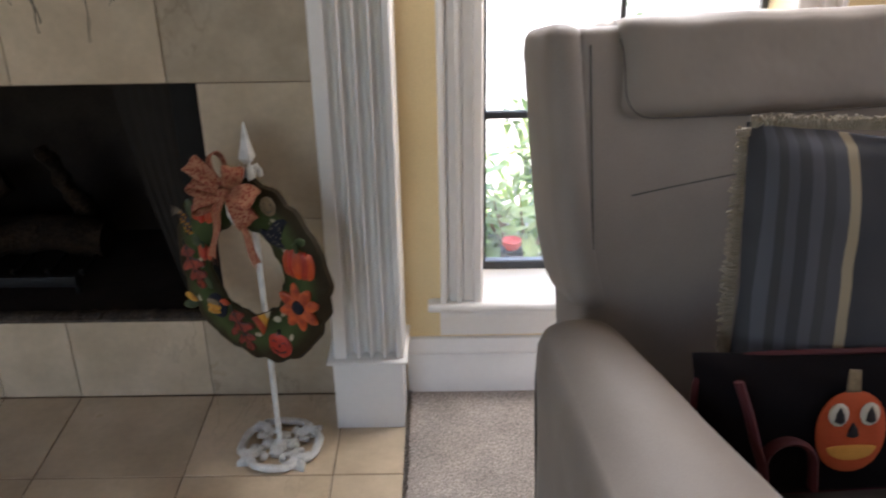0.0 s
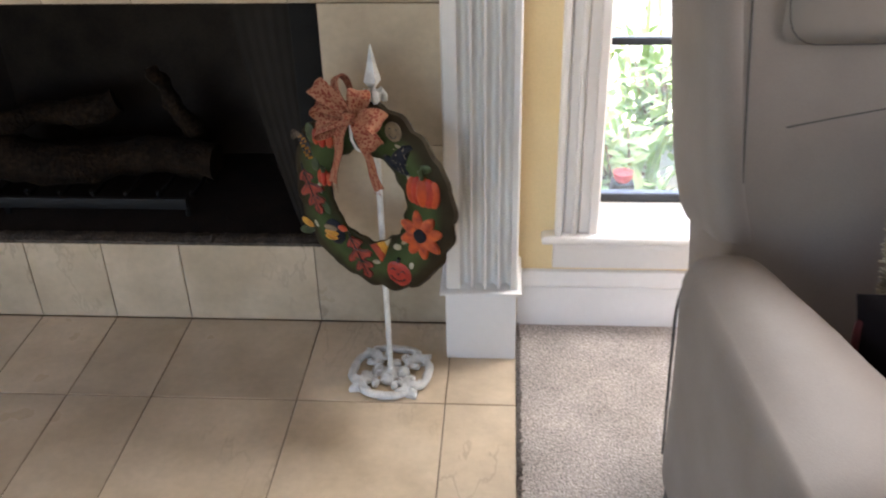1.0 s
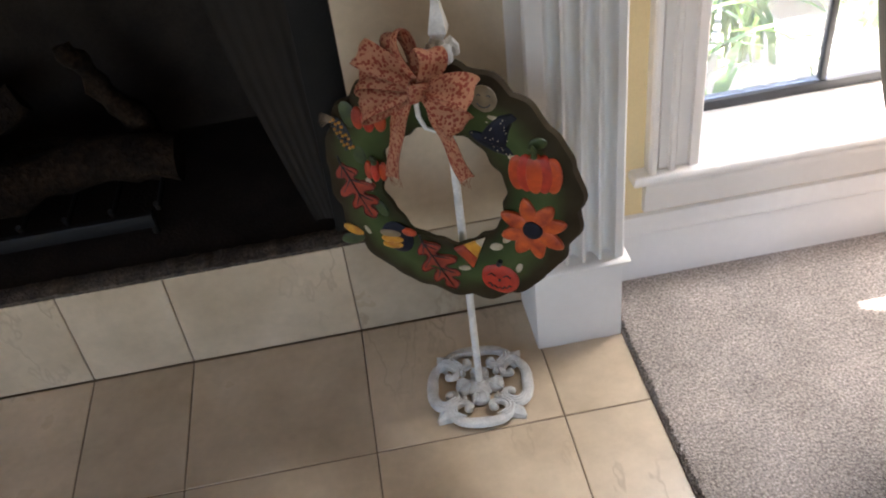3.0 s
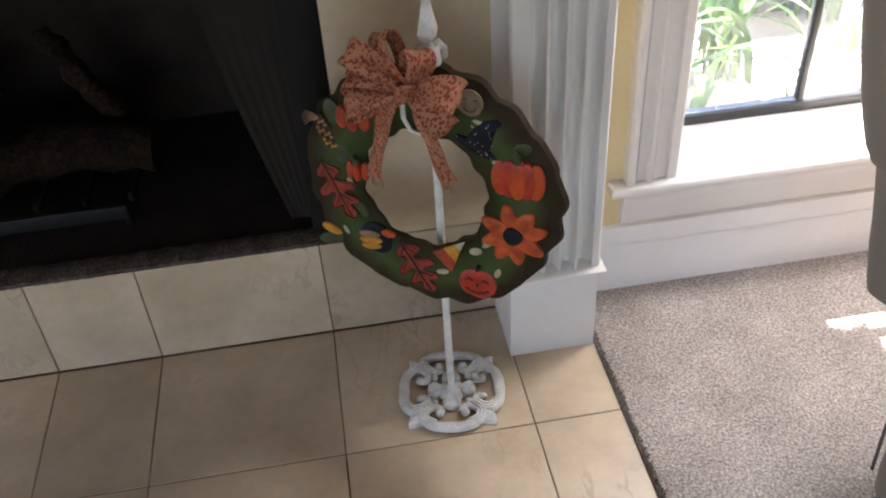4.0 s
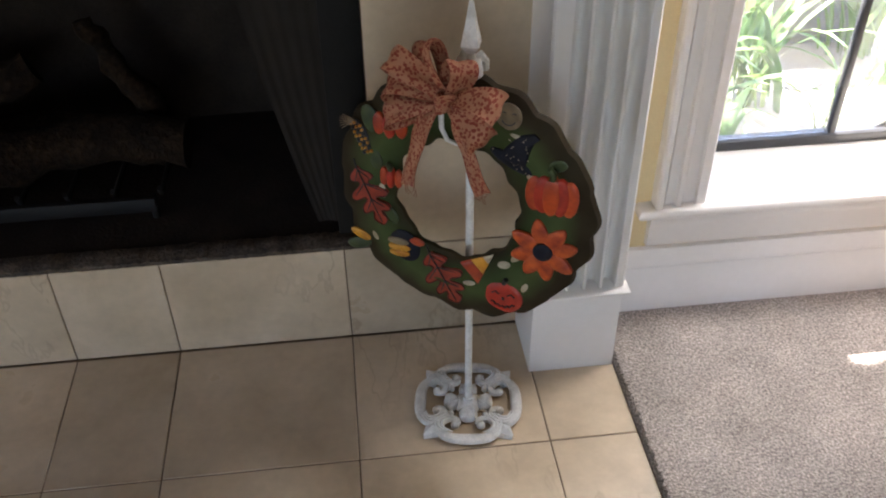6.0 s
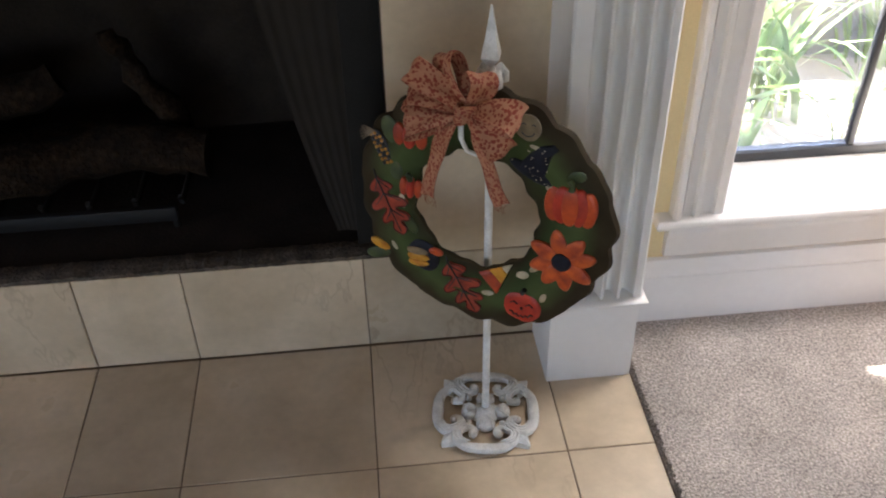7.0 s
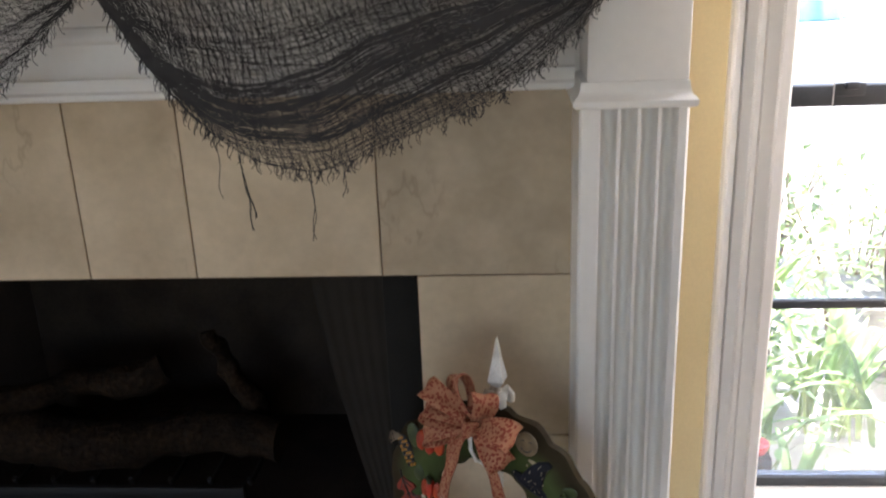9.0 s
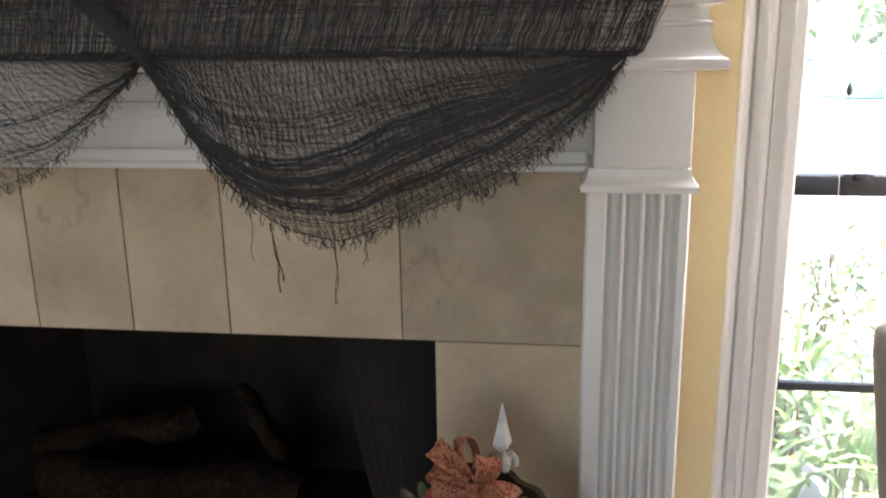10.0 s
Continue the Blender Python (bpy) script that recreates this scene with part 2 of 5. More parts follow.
def wreath_material():
    """Painted tin: green along the middle of the ring, brown towards both rims, worn in patches."""
    m = material("painted_tin", (0.13, 0.15, 0.065), (0.028, 0.042, 0.014), rough=0.7, scale=16, fine=120, bump=0.12, spec=0.12)
    nt = m.node_tree
    n, link = nt.nodes, nt.links.new
    b = n["Principled BSDF"]
    src = b.inputs["Base Color"].links[0].from_socket
    tc = n["Texture Coordinate"]
    flat = n.new("ShaderNodeVectorMath")
    flat.operation, flat.inputs[1].default_value = "MULTIPLY", (1, 1, 0)
    link(tc.outputs["Object"], flat.inputs[0])
    ln = n.new("ShaderNodeVectorMath")
    ln.operation = "LENGTH"
    link(flat.outputs[0], ln.inputs[0])
    w = n.new("ShaderNodeTexNoise")
    w.inputs["Scale"].default_value = 14
    link(tc.outputs["Object"], w.inputs["Vector"])
    ma = n.new("ShaderNodeMath")
    ma.operation, ma.inputs[1].default_value = "MULTIPLY_ADD", 0.05
    link(w.outputs["Fac"], ma.inputs[0])
    link(ln.outputs["Value"], ma.inputs[2])
    ramp = n.new("ShaderNodeValToRGB")
    e = ramp.color_ramp.elements
    e[0].position, e[0].color = 0.125, (0.024, 0.013, 0.007, 1)
    e[1].position, e[1].color = 0.216, (0.026, 0.014, 0.008, 1)
    g0 = e.new(0.148)
    g0.color = (0.028, 0.042, 0.013, 1)
    g1 = e.new(0.183)
    g1.color = (0.058, 0.080, 0.026, 1)
    link(ma.outputs[0], ramp.inputs[0])
    mix = n.new("ShaderNodeMix")
    mix.data_type = "RGBA"
    mix.inputs["Factor"].default_value = 0.90
    link(src, mix.inputs["A"])
    link(ramp.outputs[0], mix.inputs["B"])
    link(mix.outputs["Result"], b.inputs["Base Color"])
    return m


def stripe_material():
    """Woven ticking: slate blue with broad dark and pale bands."""
    m = material("striped_ticking", (0.13, 0.125, 0.13), (0.11, 0.105, 0.11), rough=0.9, scale=20, fine=500, bump=0.3)
    nt = m.node_tree
    n, link = nt.nodes, nt.links.new
    b = n["Principled BSDF"]
    tc = n["Texture Coordinate"]
    sx = n.new("ShaderNodeSeparateXYZ")
    link(tc.outputs["Object"], sx.inputs[0])
    mr = n.new("ShaderNodeMapRange")
    mr.inputs[1].default_value, mr.inputs[2].default_value = -0.22, 0.22
    link(sx.outputs["X"], mr.inputs[0])
    ramp = n.new("ShaderNodeValToRGB")
    ramp.color_ramp.interpolation = "CONSTANT"
    e = ramp.color_ramp.elements
    e[0].position, e[0].color = 0.0, (0.050, 0.050, 0.056, 1)
    e[1].position, e[1].color = 0.045, (0.088, 0.093, 0.108, 1)
    for p, c in ((0.085, (0.055, 0.054, 0.060)), (0.115, (0.080, 0.084, 0.096)), (0.150, (0.050, 0.050, 0.058)), (0.195, (0.085, 0.089, 0.102)), (0.235, (0.055, 0.055, 0.062)),
                 (0.275, (0.072, 0.075, 0.085)), (0.325, (0.32, 0.265, 0.18)), (0.365, (0.036, 0.038, 0.045)), (0.70, (0.32, 0.265, 0.18)), (0.74, (0.10, 0.115, 0.14))):
        k = e.new(p)
        k.color = (*c, 1)
    link(mr.outputs[0], ramp.inputs[0])
    link(ramp.outputs[0], b.inputs["Base Color"])
    return m


def glass_material():
    """Thin clear pane; a translucent film is mixed in to imitate glare haze."""
    m = bpy.data.materials.new("hazy_window_glass")
    m.use_nodes = True
    n, link = m.node_tree.nodes, m.node_tree.links.new
    n.remove(n["Principled BSDF"])
    clear, haze, gloss, a, b = (n.new(k) for k in ("ShaderNodeBsdfTransparent", "ShaderNodeBsdfTranslucent", "ShaderNodeBsdfGlossy", "ShaderNodeMixShader", "ShaderNodeMixShader"))
    gloss.inputs["Roughness"].default_value = 0.0
    fres = n.new("ShaderNodeFresnel")
    fres.inputs["IOR"].default_value = 1.45
    film = n.new("ShaderNodeTexNoise")
    film.inputs["Scale"].default_value, film.inputs["Detail"].default_value = 6, 6
    fr = n.new("ShaderNodeMapRange")
    fr.inputs[3].default_value, fr.inputs[4].default_value = 0.015, 0.075
    link(film.outputs["Fac"], fr.inputs[0])
    link(fr.outputs[0], a.inputs[0])
    link(clear.outputs[0], a.inputs[1])
    link(haze.outputs[0], a.inputs[2])
    link(fres.outputs[0], b.inputs[0])
    link(a.outputs[0], b.inputs[1])
    link(gloss.outputs[0], b.inputs[2])
    link(b.outputs[0], n["Material Output"].inputs[0])
    return m


M_CARPET, M_RIBBON, M_WREATH, M_STRIPE, M_GLASS = carpet_material(), leopard_material(), wreath_material(), stripe_material(), glass_material()


# ---- mesh helpers ----
def finish(bm, name, mat, smooth=True):
    me = bpy.data.meshes.new(name)
    bm.normal_update()
    bm.to_mesh(me)
    bm.free()
    me.materials.append(mat)
    if smooth:
        for p in me.polygons:
            p.use_smooth = True
        me.set_sharp_from_angle(angle=radians(40))
    return me


def thing(name, bm, mat, label, category, kind="", group="", m=None, smooth=True):
    ob = new(name, finish(bm, name, mat, smooth))
    if m is not None:
        ob.matrix_world = m
    return tagged(ob, label, category, group, kind)


def holder(name, label, category, m=None, group="", kind=""):
    ob = new(name)
    ob.empty_display_size = 0.05
    if m is not None:
        ob.matrix_world = m
    return tagged(ob, label, category, group, kind)


def part(name, bm, mat, parent, label="", smooth=True, m=None):
    ob = new(name, finish(bm, name, mat, smooth))
    ob.parent = parent
    if m is not None:
        ob.matrix_local = m
    return tagged(ob, label)


def box(bm, x0, x1, y0, y1, z0, z1, bevel=0.0, seg=2):
    """Adds a box with rounded edges."""
    g = bmesh.ops.create_cube(bm, size=1.0, matrix=Matrix.Translation(((x0 + x1) / 2, (y0 + y1) / 2, (z0 + z1) / 2)) @ Matrix.Diagonal((x1 - x0, y1 - y0, z1 - z0, 1)))
    if bevel:
        edges = {e for v in g["verts"] for e in v.link_edges}
        bmesh.ops.bevel(bm, geom=list(edges), offset=bevel, segments=seg, affect="EDGES", profile=0.5)
    return bm


def boxed(*dims, bevel=0.0, seg=2):
    return box(bmesh.new(), *dims, bevel=bevel, seg=seg)


def extruded(bm, profile, a, b, axis="x"):
    """Runs a closed profile of (y, z) along x, or of (x, y) along z, from a to b."""
    def place(p, s):
        return (s, p[0], p[1]) if axis == "x" else (p[0], p[1], s)
    rings = [[bm.verts.new(place(p, s)) for p in profile] for s in (a, b)]
    k = len(profile)
    for i in range(k):
        bm.faces.new((rings[0][i], rings[0][(i + 1) % k], rings[1][(i + 1) % k], rings[1][i]))
    bm.faces.new(rings[0])
    bm.faces.new(rings[1])
    bmesh.ops.recalc_face_normals(bm, faces=bm.faces)
    return bm


def tube(bm, pts, radius, sides=8, closed_ends=True, flat=1.0):
    """A round bar through points; radius is a number or a function of 0..1."""
    pts = [Vector(p) for p in pts]
    rings, ref = [], None
    for i, p in enumerate(pts):
        d = (pts[min(i + 1, len(pts) - 1)] - pts[max(i - 1, 0)]).normalized()
        if ref is None:
            ref = Vector((0, 0, 1)) if abs(d.z) < 0.9 else Vector((1, 0, 0))
        side = d.cross(ref).normalized()
        ref = side.cross(d).normalized()
        r = radius(i / max(1, len(pts) - 1)) if callable(radius) else radius
        rings.append([bm.verts.new(p + (side * math.cos(a) + ref * math.sin(a) * flat) * r) for a in (2 * math.pi * j / sides for j in range(sides))])
    for a, b in zip(rings, rings[1:]):
        for j in range(sides):
            bm.faces.new((a[j], a[(j + 1) % sides], b[(j + 1) % sides], b[j]))
    if closed_ends:
        bm.faces.new(rings[0][::-1])
        bm.faces.new(rings[-1])
    return bm


def lathe(bm, profile, sides=24, cx=0.0, cy=0.0):
    rings = []
    for r, z in profile:
        rings.append([bm.verts.new((cx + r * math.cos(a), cy + r * math.sin(a), z)) for a in (2 * math.pi * j / sides for j in range(sides))])
    for a, b in zip(rings, rings[1:]):
        for j in range(sides):
            bm.faces.new((a[j], a[(j + 1) % sides], b[(j + 1) % sides], b[j]))
    bm.faces.new(rings[0][::-1])
    bm.faces.new(rings[-1])
    return bm


def relief(bm, outline, h, base=0.0, rings=((1.0, 0.0), (1.0, 0.45), (0.93, 0.75), (0.7, 0.95), (0.35, 1.0)), centre=None):
    """A domed plaque on the xy plane over a star-shaped outline."""
    c = Vector(centre) if centre else Vector((sum(p[0] for p in outline) / len(outline), sum(p[1] for p in outline) / len(outline)))
    loops = [[bm.verts.new((c[0] + (p[0] - c[0]) * s, c[1] + (p[1] - c[1]) * s, base + h * z)) for p in outline] for s, z in rings]
    k = len(outline)
    for a, b in zip(loops, loops[1:]):
        for i in range(k):
            bm.faces.new((a[i], a[(i + 1) % k], b[(i + 1) % k], b[i]))
    top = bm.verts.new((c[0], c[1], base + h))
    for i in range(k):
        bm.faces.new((loops[-1][i], loops[-1][(i + 1) % k], top))
    bm.faces.new(loops[0][::-1])
    return bm


def oval(cx, cy, rx, ry, n=24, turn=0.0):
    c, s = math.cos(turn), math.sin(turn)
    return [(cx + rx * math.cos(a) * c - ry * math.sin(a) * s, cy + rx * math.cos(a) * s + ry * math.sin(a) * c) for a in (2 * math.pi * i / n for i in range(n))]


def mitred(bm, x0, x1, yf, yb, profile):
    """A moulding that returns round both ends: (projection, z) pairs from the bottom up, round a block x0..x1 whose face is yf."""
    rings = []
    for o, z in profile:
        rings.append([bm.verts.new(p) for p in ((x0 - o, yb, z), (x0 - o, yf - o, z), (x1 + o, yf - o, z), (x1 + o, yb, z))])
    for a, b in zip(rings, rings[1:]):
        for j in range(4):
            bm.faces.new((a[j], a[(j + 1) % 4], b[(j + 1) % 4], b[j]))
    bm.faces.new(rings[0][::-1])
    bm.faces.new(rings[-1])
    bmesh.ops.recalc_face_normals(bm, faces=bm.faces)
    return bm


# ---- the room ----
MID = -0.552                      # middle of the fireplace
WALL_Y = 0.012                    # face of the plaster wall
BOX_L, BOX_R, BOX_B, BOX_T = -1.167, 0.063, 0.230, 0.836
WIN_L, WIN_R, WIN_B, WIN_T = 0.705, 1.375, 0.272, 1.96

wall = bmesh.new()
for dims in ((-3.2, -1.30, 0.0, 2.5), (-1.30, 0.16, 0.90, 2.5), (-1.30, 0.16, 0.0, 0.20), (0.16, WIN_L, 0.0, 2.5),
             (WIN_L, WIN_R, 0.0, 0.25), (WIN_L, WIN_R, WIN_T, 2.5), (WIN_R, 3.2, 0.0, 2.5)):
    box(wall, dims[0], dims[1], WALL_Y, 0.21, dims[2], dims[3])
thing("wall_north", wall, M_YELLOW, "butter yellow painted wall round fireplace and window", "wall", "structure", smooth=False)
# unseen wall behind the camera; its opening is made up to admit fill light
south = bmesh.new()
for dims in ((-3.2, -1.5, 0, 2.5), (0.3, 3.2, 0, 2.5), (-1.5, 0.3, 2.2, 2.5), (-1.5, 0.3, 0, 0.25)):
    box(south, dims[0], dims[1], -4.9, -4.7, dims[2], dims[3])
thing("wall_south", south, M_WALL, "plain painted wall, unseen, with a wide opening added for fill light", "wall", "structure", smooth=False)
# side walls are unseen too, their openings added for the fill lamps
for name, xs, ys in (("wall_west", (-3.4, -3.2), (-2.6, -1.2)), ("wall_east", (3.2, 3.4), (-1.4, -0.3))):
    side_wall = bmesh.new()
    for dims in ((-4.9, ys[0], 0, 2.5), (ys[1], 0.21, 0, 2.5), (ys[0], ys[1], 2.2, 2.5), (ys[0], ys[1], 0, 0.25)):
        box(side_wall, *xs, *dims)
    thing(name, side_wall, M_WALL, "plain painted wall, unseen, with an opening added for fill light", "wall", "structure", smooth=False)
thing("ceiling", boxed(-3.4, 3.4, -4.9, 0.21, 2.5, 2.6), M_CEIL, "plain matt white ceiling", "ceiling", "structure", smooth=False)
thing("floor", boxed(-3.4, 3.4, -4.9, 0.21, -0.2, -0.014), M_GROUT, "bare screed under carpet and hearth tiles", "floor", "structure", smooth=False)

# carpet, cut round the hearth
HEARTH_R, HEARTH_F = 0.511, -1.036
cb = bmesh.new()
pts = [(0.5118, 0.010), (3.2, 0.010), (3.2, -4.7), (-3.2, -4.7), (-3.2, -0.0), (-1.62, -0.0), (-1.62, HEARTH_F - 0.003), (0.5118, HEARTH_F - 0.003)]
low = [cb.verts.new((x, y, -0.014)) for x, y in pts]
top = [cb.verts.new((x, y, 0.004)) for x, y in pts]
cb.faces.new(top)
for i in range(len(pts)):
    j = (i + 1) % len(pts)
    cb.faces.new((low[i], low[j], top[j], top[i]))
bmesh.ops.recalc_face_normals(cb, faces=cb.faces)
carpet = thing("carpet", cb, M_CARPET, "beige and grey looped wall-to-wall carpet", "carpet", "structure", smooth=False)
tv, tf = [], []
rc = random.Random(12)
for k in range(2600):
    # loops of pile standing along the cut edge
    x, y = 0.5122 + abs(rc.gauss(0, 0.004)), rc.uniform(-1.03, 0.0)
    a, h, w = rc.uniform(0, 6.28), rc.uniform(0.003, 0.007), rc.uniform(0.0012, 0.0022)
    dx, dy = math.cos(a) * w, math.sin(a) * w
    lx, ly = rc.uniform(-0.003, 0.003), rc.uniform(-0.003, 0.003)
    i0 = len(tv)
    tv += [(x - dx, y - dy, 0.0025), (x + dx, y + dy, 0.0025), (x + dx + lx, y + dy + ly, 0.003 + h), (x - dx + lx, y - dy + ly, 0.003 + h)]
    tf.append((i0, i0 + 1, i0 + 2, i0 + 3))
me = bpy.data.meshes.new("pile_tufts")
me.from_pydata(tv, [], tf)
me.materials.append(M_CARPET)
tufts = new("pile_tufts", me)
tufts.parent = carpet
tagged(tufts, "loose pile loops along the cut edge", kind="stuff")

# skirting: plinth, stepped fillet and rounded cap
BB = [(0.010, 0.003), (-0.004, 0.003), (-0.004, 0.088), (-0.001, 0.092), (-0.001, 0.112), (0.001, 0.116), (-0.0055, 0.122), (-0.0065, 0.130),
      (-0.003, 0.139), (0.000, 0.150), (0.004, 0.160), (0.0118, 0.164)]
thing("baseboard", extruded(bmesh.new(), BB, 0.512, 3.2), M_WHITE, "tall moulded white skirting board along the wall", "baseboard", "structure")

# ---- fireplace ----
fireplace = holder("fireplace_surround", "cream marble tiled fireplace surround with dark grout", "fireplace", kind="structure")
plate = bmesh.new()
for x0, x1, z0, z1 in ((BOX_R, 0.346, 0, 1.19), (-1.450, BOX_L, 0, 1.19), (BOX_L, BOX_R, BOX_T, 1.19), (BOX_L, BOX_R, 0, BOX_B - 0.006)):
    box(plate, x0, x1, 0.003, 0.0115, z0, z1)
part("grout_bed", plate, M_GROUT, fireplace, "dark grout between the tiles", smooth=False)

# firebox
fb = holder("firebox", "black sooty firebox with metal hood and log set", "firebox", kind="structure")
hood = bmesh.new()
box(hood, BOX_R - 0.001, BOX_R + 0.012, 0.012, 0.14, BOX_B - 0.02, BOX_T + 0.02)
box(hood, BOX_L - 0.012, BOX_L + 0.001, 0.012, 0.14, BOX_B - 0.02, BOX_T + 0.02)
box(hood, BOX_L - 0.012, BOX_R + 0.012, 0.012, 0.14, BOX_T - 0.001, BOX_T + 0.02)
part("metal_frame", hood, M_BLACK, fb, "matt black sheet metal throat")
for name, xs in (("side_panel", ((BOX_R + 0.012, -0.10), (BOX_R + 0.06, -0.05))), ("side_panel", ((BOX_L - 0.012, -1.00), (BOX_L - 0.06, -1.05)))):
    b = bmesh.new()
    (a0, a1), (c0, c1) = xs
    prof = [(a0, 0.1405), (a1, 0.56), (c1, 0.56), (c0, 0.1405)]
    part(name, extruded(b, prof, BOX_B - 0.03, BOX_T + 0.05, "z"), M_PANEL, fb, "sooty refractory side panel")
part("back_panel", boxed(-1.06, -0.04, 0.56, 0.60, 0.15, 0.95), M_SOOT, fb, "sooty refractory back panel")
part("firebox_top", boxed(-1.26, 0.15, 0.14, 0.60, BOX_T + 0.021, 0.95), M_SOOT, fb)
part("firebox_floor", boxed(-1.26, 0.15, 0.045, 0.60, 0.13, BOX_B - 0.004), M_SOOT, fb)
lip = bmesh.new()
rng = random.Random(5)
n_lip = 170
rows = []
for i in range(n_lip + 1):
    x = BOX_L + (BOX_R - BOX_L) * i / n_lip
    j = [rng.uniform(-1, 1) for _ in range(4)]
    rows.append([lip.verts.new(p) for p in ((x, 0.0015 + 0.001 * j[0], BOX_B - 0.0055), (x, 0.000 + 0.0018 * j[1], BOX_B + 0.004 + 0.0022 * j[0]),
                                             (x, 0.016 + 0.004 * j[2], BOX_B + 0.009 + 0.004 * j[1]), (x, 0.046, BOX_B + 0.006 + 0.003 * j[3]), (x, 0.06, BOX_B - 0.005))])
for a, b in zip(rows, rows[1:]):
    for k in range(4):
        lip.faces.new((a[k], b[k], b[k + 1], a[k + 1]))
part("mortar_lip", lip, M_LIP, fb, "rough crumbling mortar edge")


def log_mesh(length, r, seed):
    bm = bmesh.new()
    g = random.Random(seed)
    pts = [(length * (i / 14 - 0.5), 0.012 * math.sin(i * 0.7 + seed), 0.01 * math.sin(i * 0.5 + 2 * seed)) for i in range(15)]
    tube(bm, pts, lambda s: r * (0.86 + 0.2 * g.random() + 0.1 * math.sin(5 * s + seed)), sides=14)
    for v in bm.verts:
        v.co += Vector((0, 1, 1)) * 0.012 * noise.noise(v.co * 25 + Vector((seed, 0, 0)))
    return bm


facing = bmesh.new()
box(facing, -0.006, BOX_R - 0.0012, 0.030, 0.050, BOX_B + 0.010, BOX_T - 0.0012, bevel=0.002)
part("frame_stile", facing, M_BLACK, fb, "flat matt black frame stile")


def mesh_curtain():
    """Fine chain curtain drawn to the side: gathered pleats that close up towards the floor."""
    bm, cols = bmesh.new(), []
    for i in range(61):
        s = i / 60
        col = []
        for j in range(13):
            v = j / 12
            x0 = -0.155 + 0.110 * v ** 1.3
            col.append(bm.verts.new((x0 + (0.012 - x0) * s, 0.075 + 0.0007 * math.sin(40 * s + 1.2 * math.sin(3 * v)) + 0.003 * math.sin(6 * s), BOX_T - 0.002 - (BOX_T - BOX_B - 0.014) * v)))
        cols.append(col)
    for a, b in zip(cols, cols[1:]):
        for j in range(12):
            bm.faces.new((a[j], b[j], b[j + 1], a[j + 1]))
    return bm


part("mesh_curtain", mesh_curtain(), M_CHAIN, fb, "drawn fine metal mesh curtain")

logs = holder("gas_log_set", "charred brown ceramic logs on a black iron grate", "log set", Matrix.Translation((-0.62, 0.26, 0.225)))
for k, (l, r, dx, dy, dz, rx, ry, rz) in enumerate(((0.66, 0.056, 0.00, -0.035, 0.130, 0, 0, 1), (0.58, 0.045, -0.02, 0.085, 0.090, 10, 0, -4), (0.40, 0.038, -0.16, 0.045, 0.225, 30, -6, 12),
                                                   (0.24, 0.026, 0.215, 0.045, 0.255, 0, 62, -10))):
    part("log", log_mesh(l, r, k + 1), M_LOG, logs, m=pose(dx, dy, dz, rx, ry, rz))
for k in range(7):
    b = bmesh.new()
    tube(b, [(-0.27 + 0.09 * k, -0.110, 0.075), (-0.27 + 0.09 * k, -0.102, 0.058), (-0.27 + 0.09 * k, 0.12, 0.054)], 0.006, 8)
    part("grate_bar", b, M_BLACK, logs)
for x in (-0.25, 0.25):
    for y in (-0.1, 0.10):
        b = bmesh.new()
        tube(b, [(x, y, 0.001), (x, y, 0.056)], 0.008, 8)
        part("leg", b, M_BLACK, logs)
part("front_rail", boxed(-0.34, 0.26, -0.128, -0.113, 0.030, 0.062, bevel=0.003), M_RAIL, logs, "dark steel front rail")


# ---- mantel ----
def pilaster():
    m = holder("pilaster", "white painted fluted wooden pilaster beside the tiles", "pilaster", group="mantel pilasters", kind="structure")
    prof = [(0.343, 0.0115), (0.343, -0.143), (0.347, -0.147)]
    for c in (0.3884, 0.4194, 0.4504, 0.4814):
        prof += [(c - 0.0152, -0.147), (c - 0.0138, -0.1466), (c - 0.0127, -0.1457), (c - 0.0121, -0.1444)]
        for k in range(15):
            a = math.pi * k / 14
            prof.append((c - 0.0118 * math.cos(a), -0.1440 + 0.0240 * math.sin(a)))
        prof += [(c + 0.0121, -0.1450), (c + 0.0132, -0.147)]
    prof += [(0.507, -0.147), (0.511, -0.143), (0.511, 0.0115)]
    part("fluted_shaft", extruded(bmesh.new(), prof, 0.199, 1.166, "z"), M_WHITE, m, smooth=False)
    part("plinth_block", boxed(0.3405, 0.508, -0.149, 0.0113, 0.0, 0.186, bevel=0.002), M_WHITE, m)
    part("plinth_cap", mitred(bmesh.new(), 0.3405, 0.508, -0.149, 0.0114, [(-0.001, 0.1862), (0.004, 0.1862), (0.012, 0.191), (0.0125, 0.197), (0.009, 0.2), (0.0, 0.2005), (-0.004, 0.203)]), M_WHITE, m)
    part("capital", mitred(bmesh.new(), 0.345, 0.509, -0.147, 0.0114, [(-0.002, 1.1662), (0.004, 1.1662), (0.010, 1.168), (0.0125, 1.172), (0.0125, 1.179), (0.009, 1.183), (0.0045, 1.187), (0.0015, 1.195), (0.0, 1.2065)]), M_WHITE, m)
    part("frieze_block", boxed(0.353, 0.507, -0.150, 0.0113, 1.207, 1.3645, bevel=0.003), M_WHITE, m)
    return m


right_pilaster = pilaster()
copy_thing(right_pilaster, Matrix.Translation((2 * MID - 0.343 - 0.511, 0, 0)))

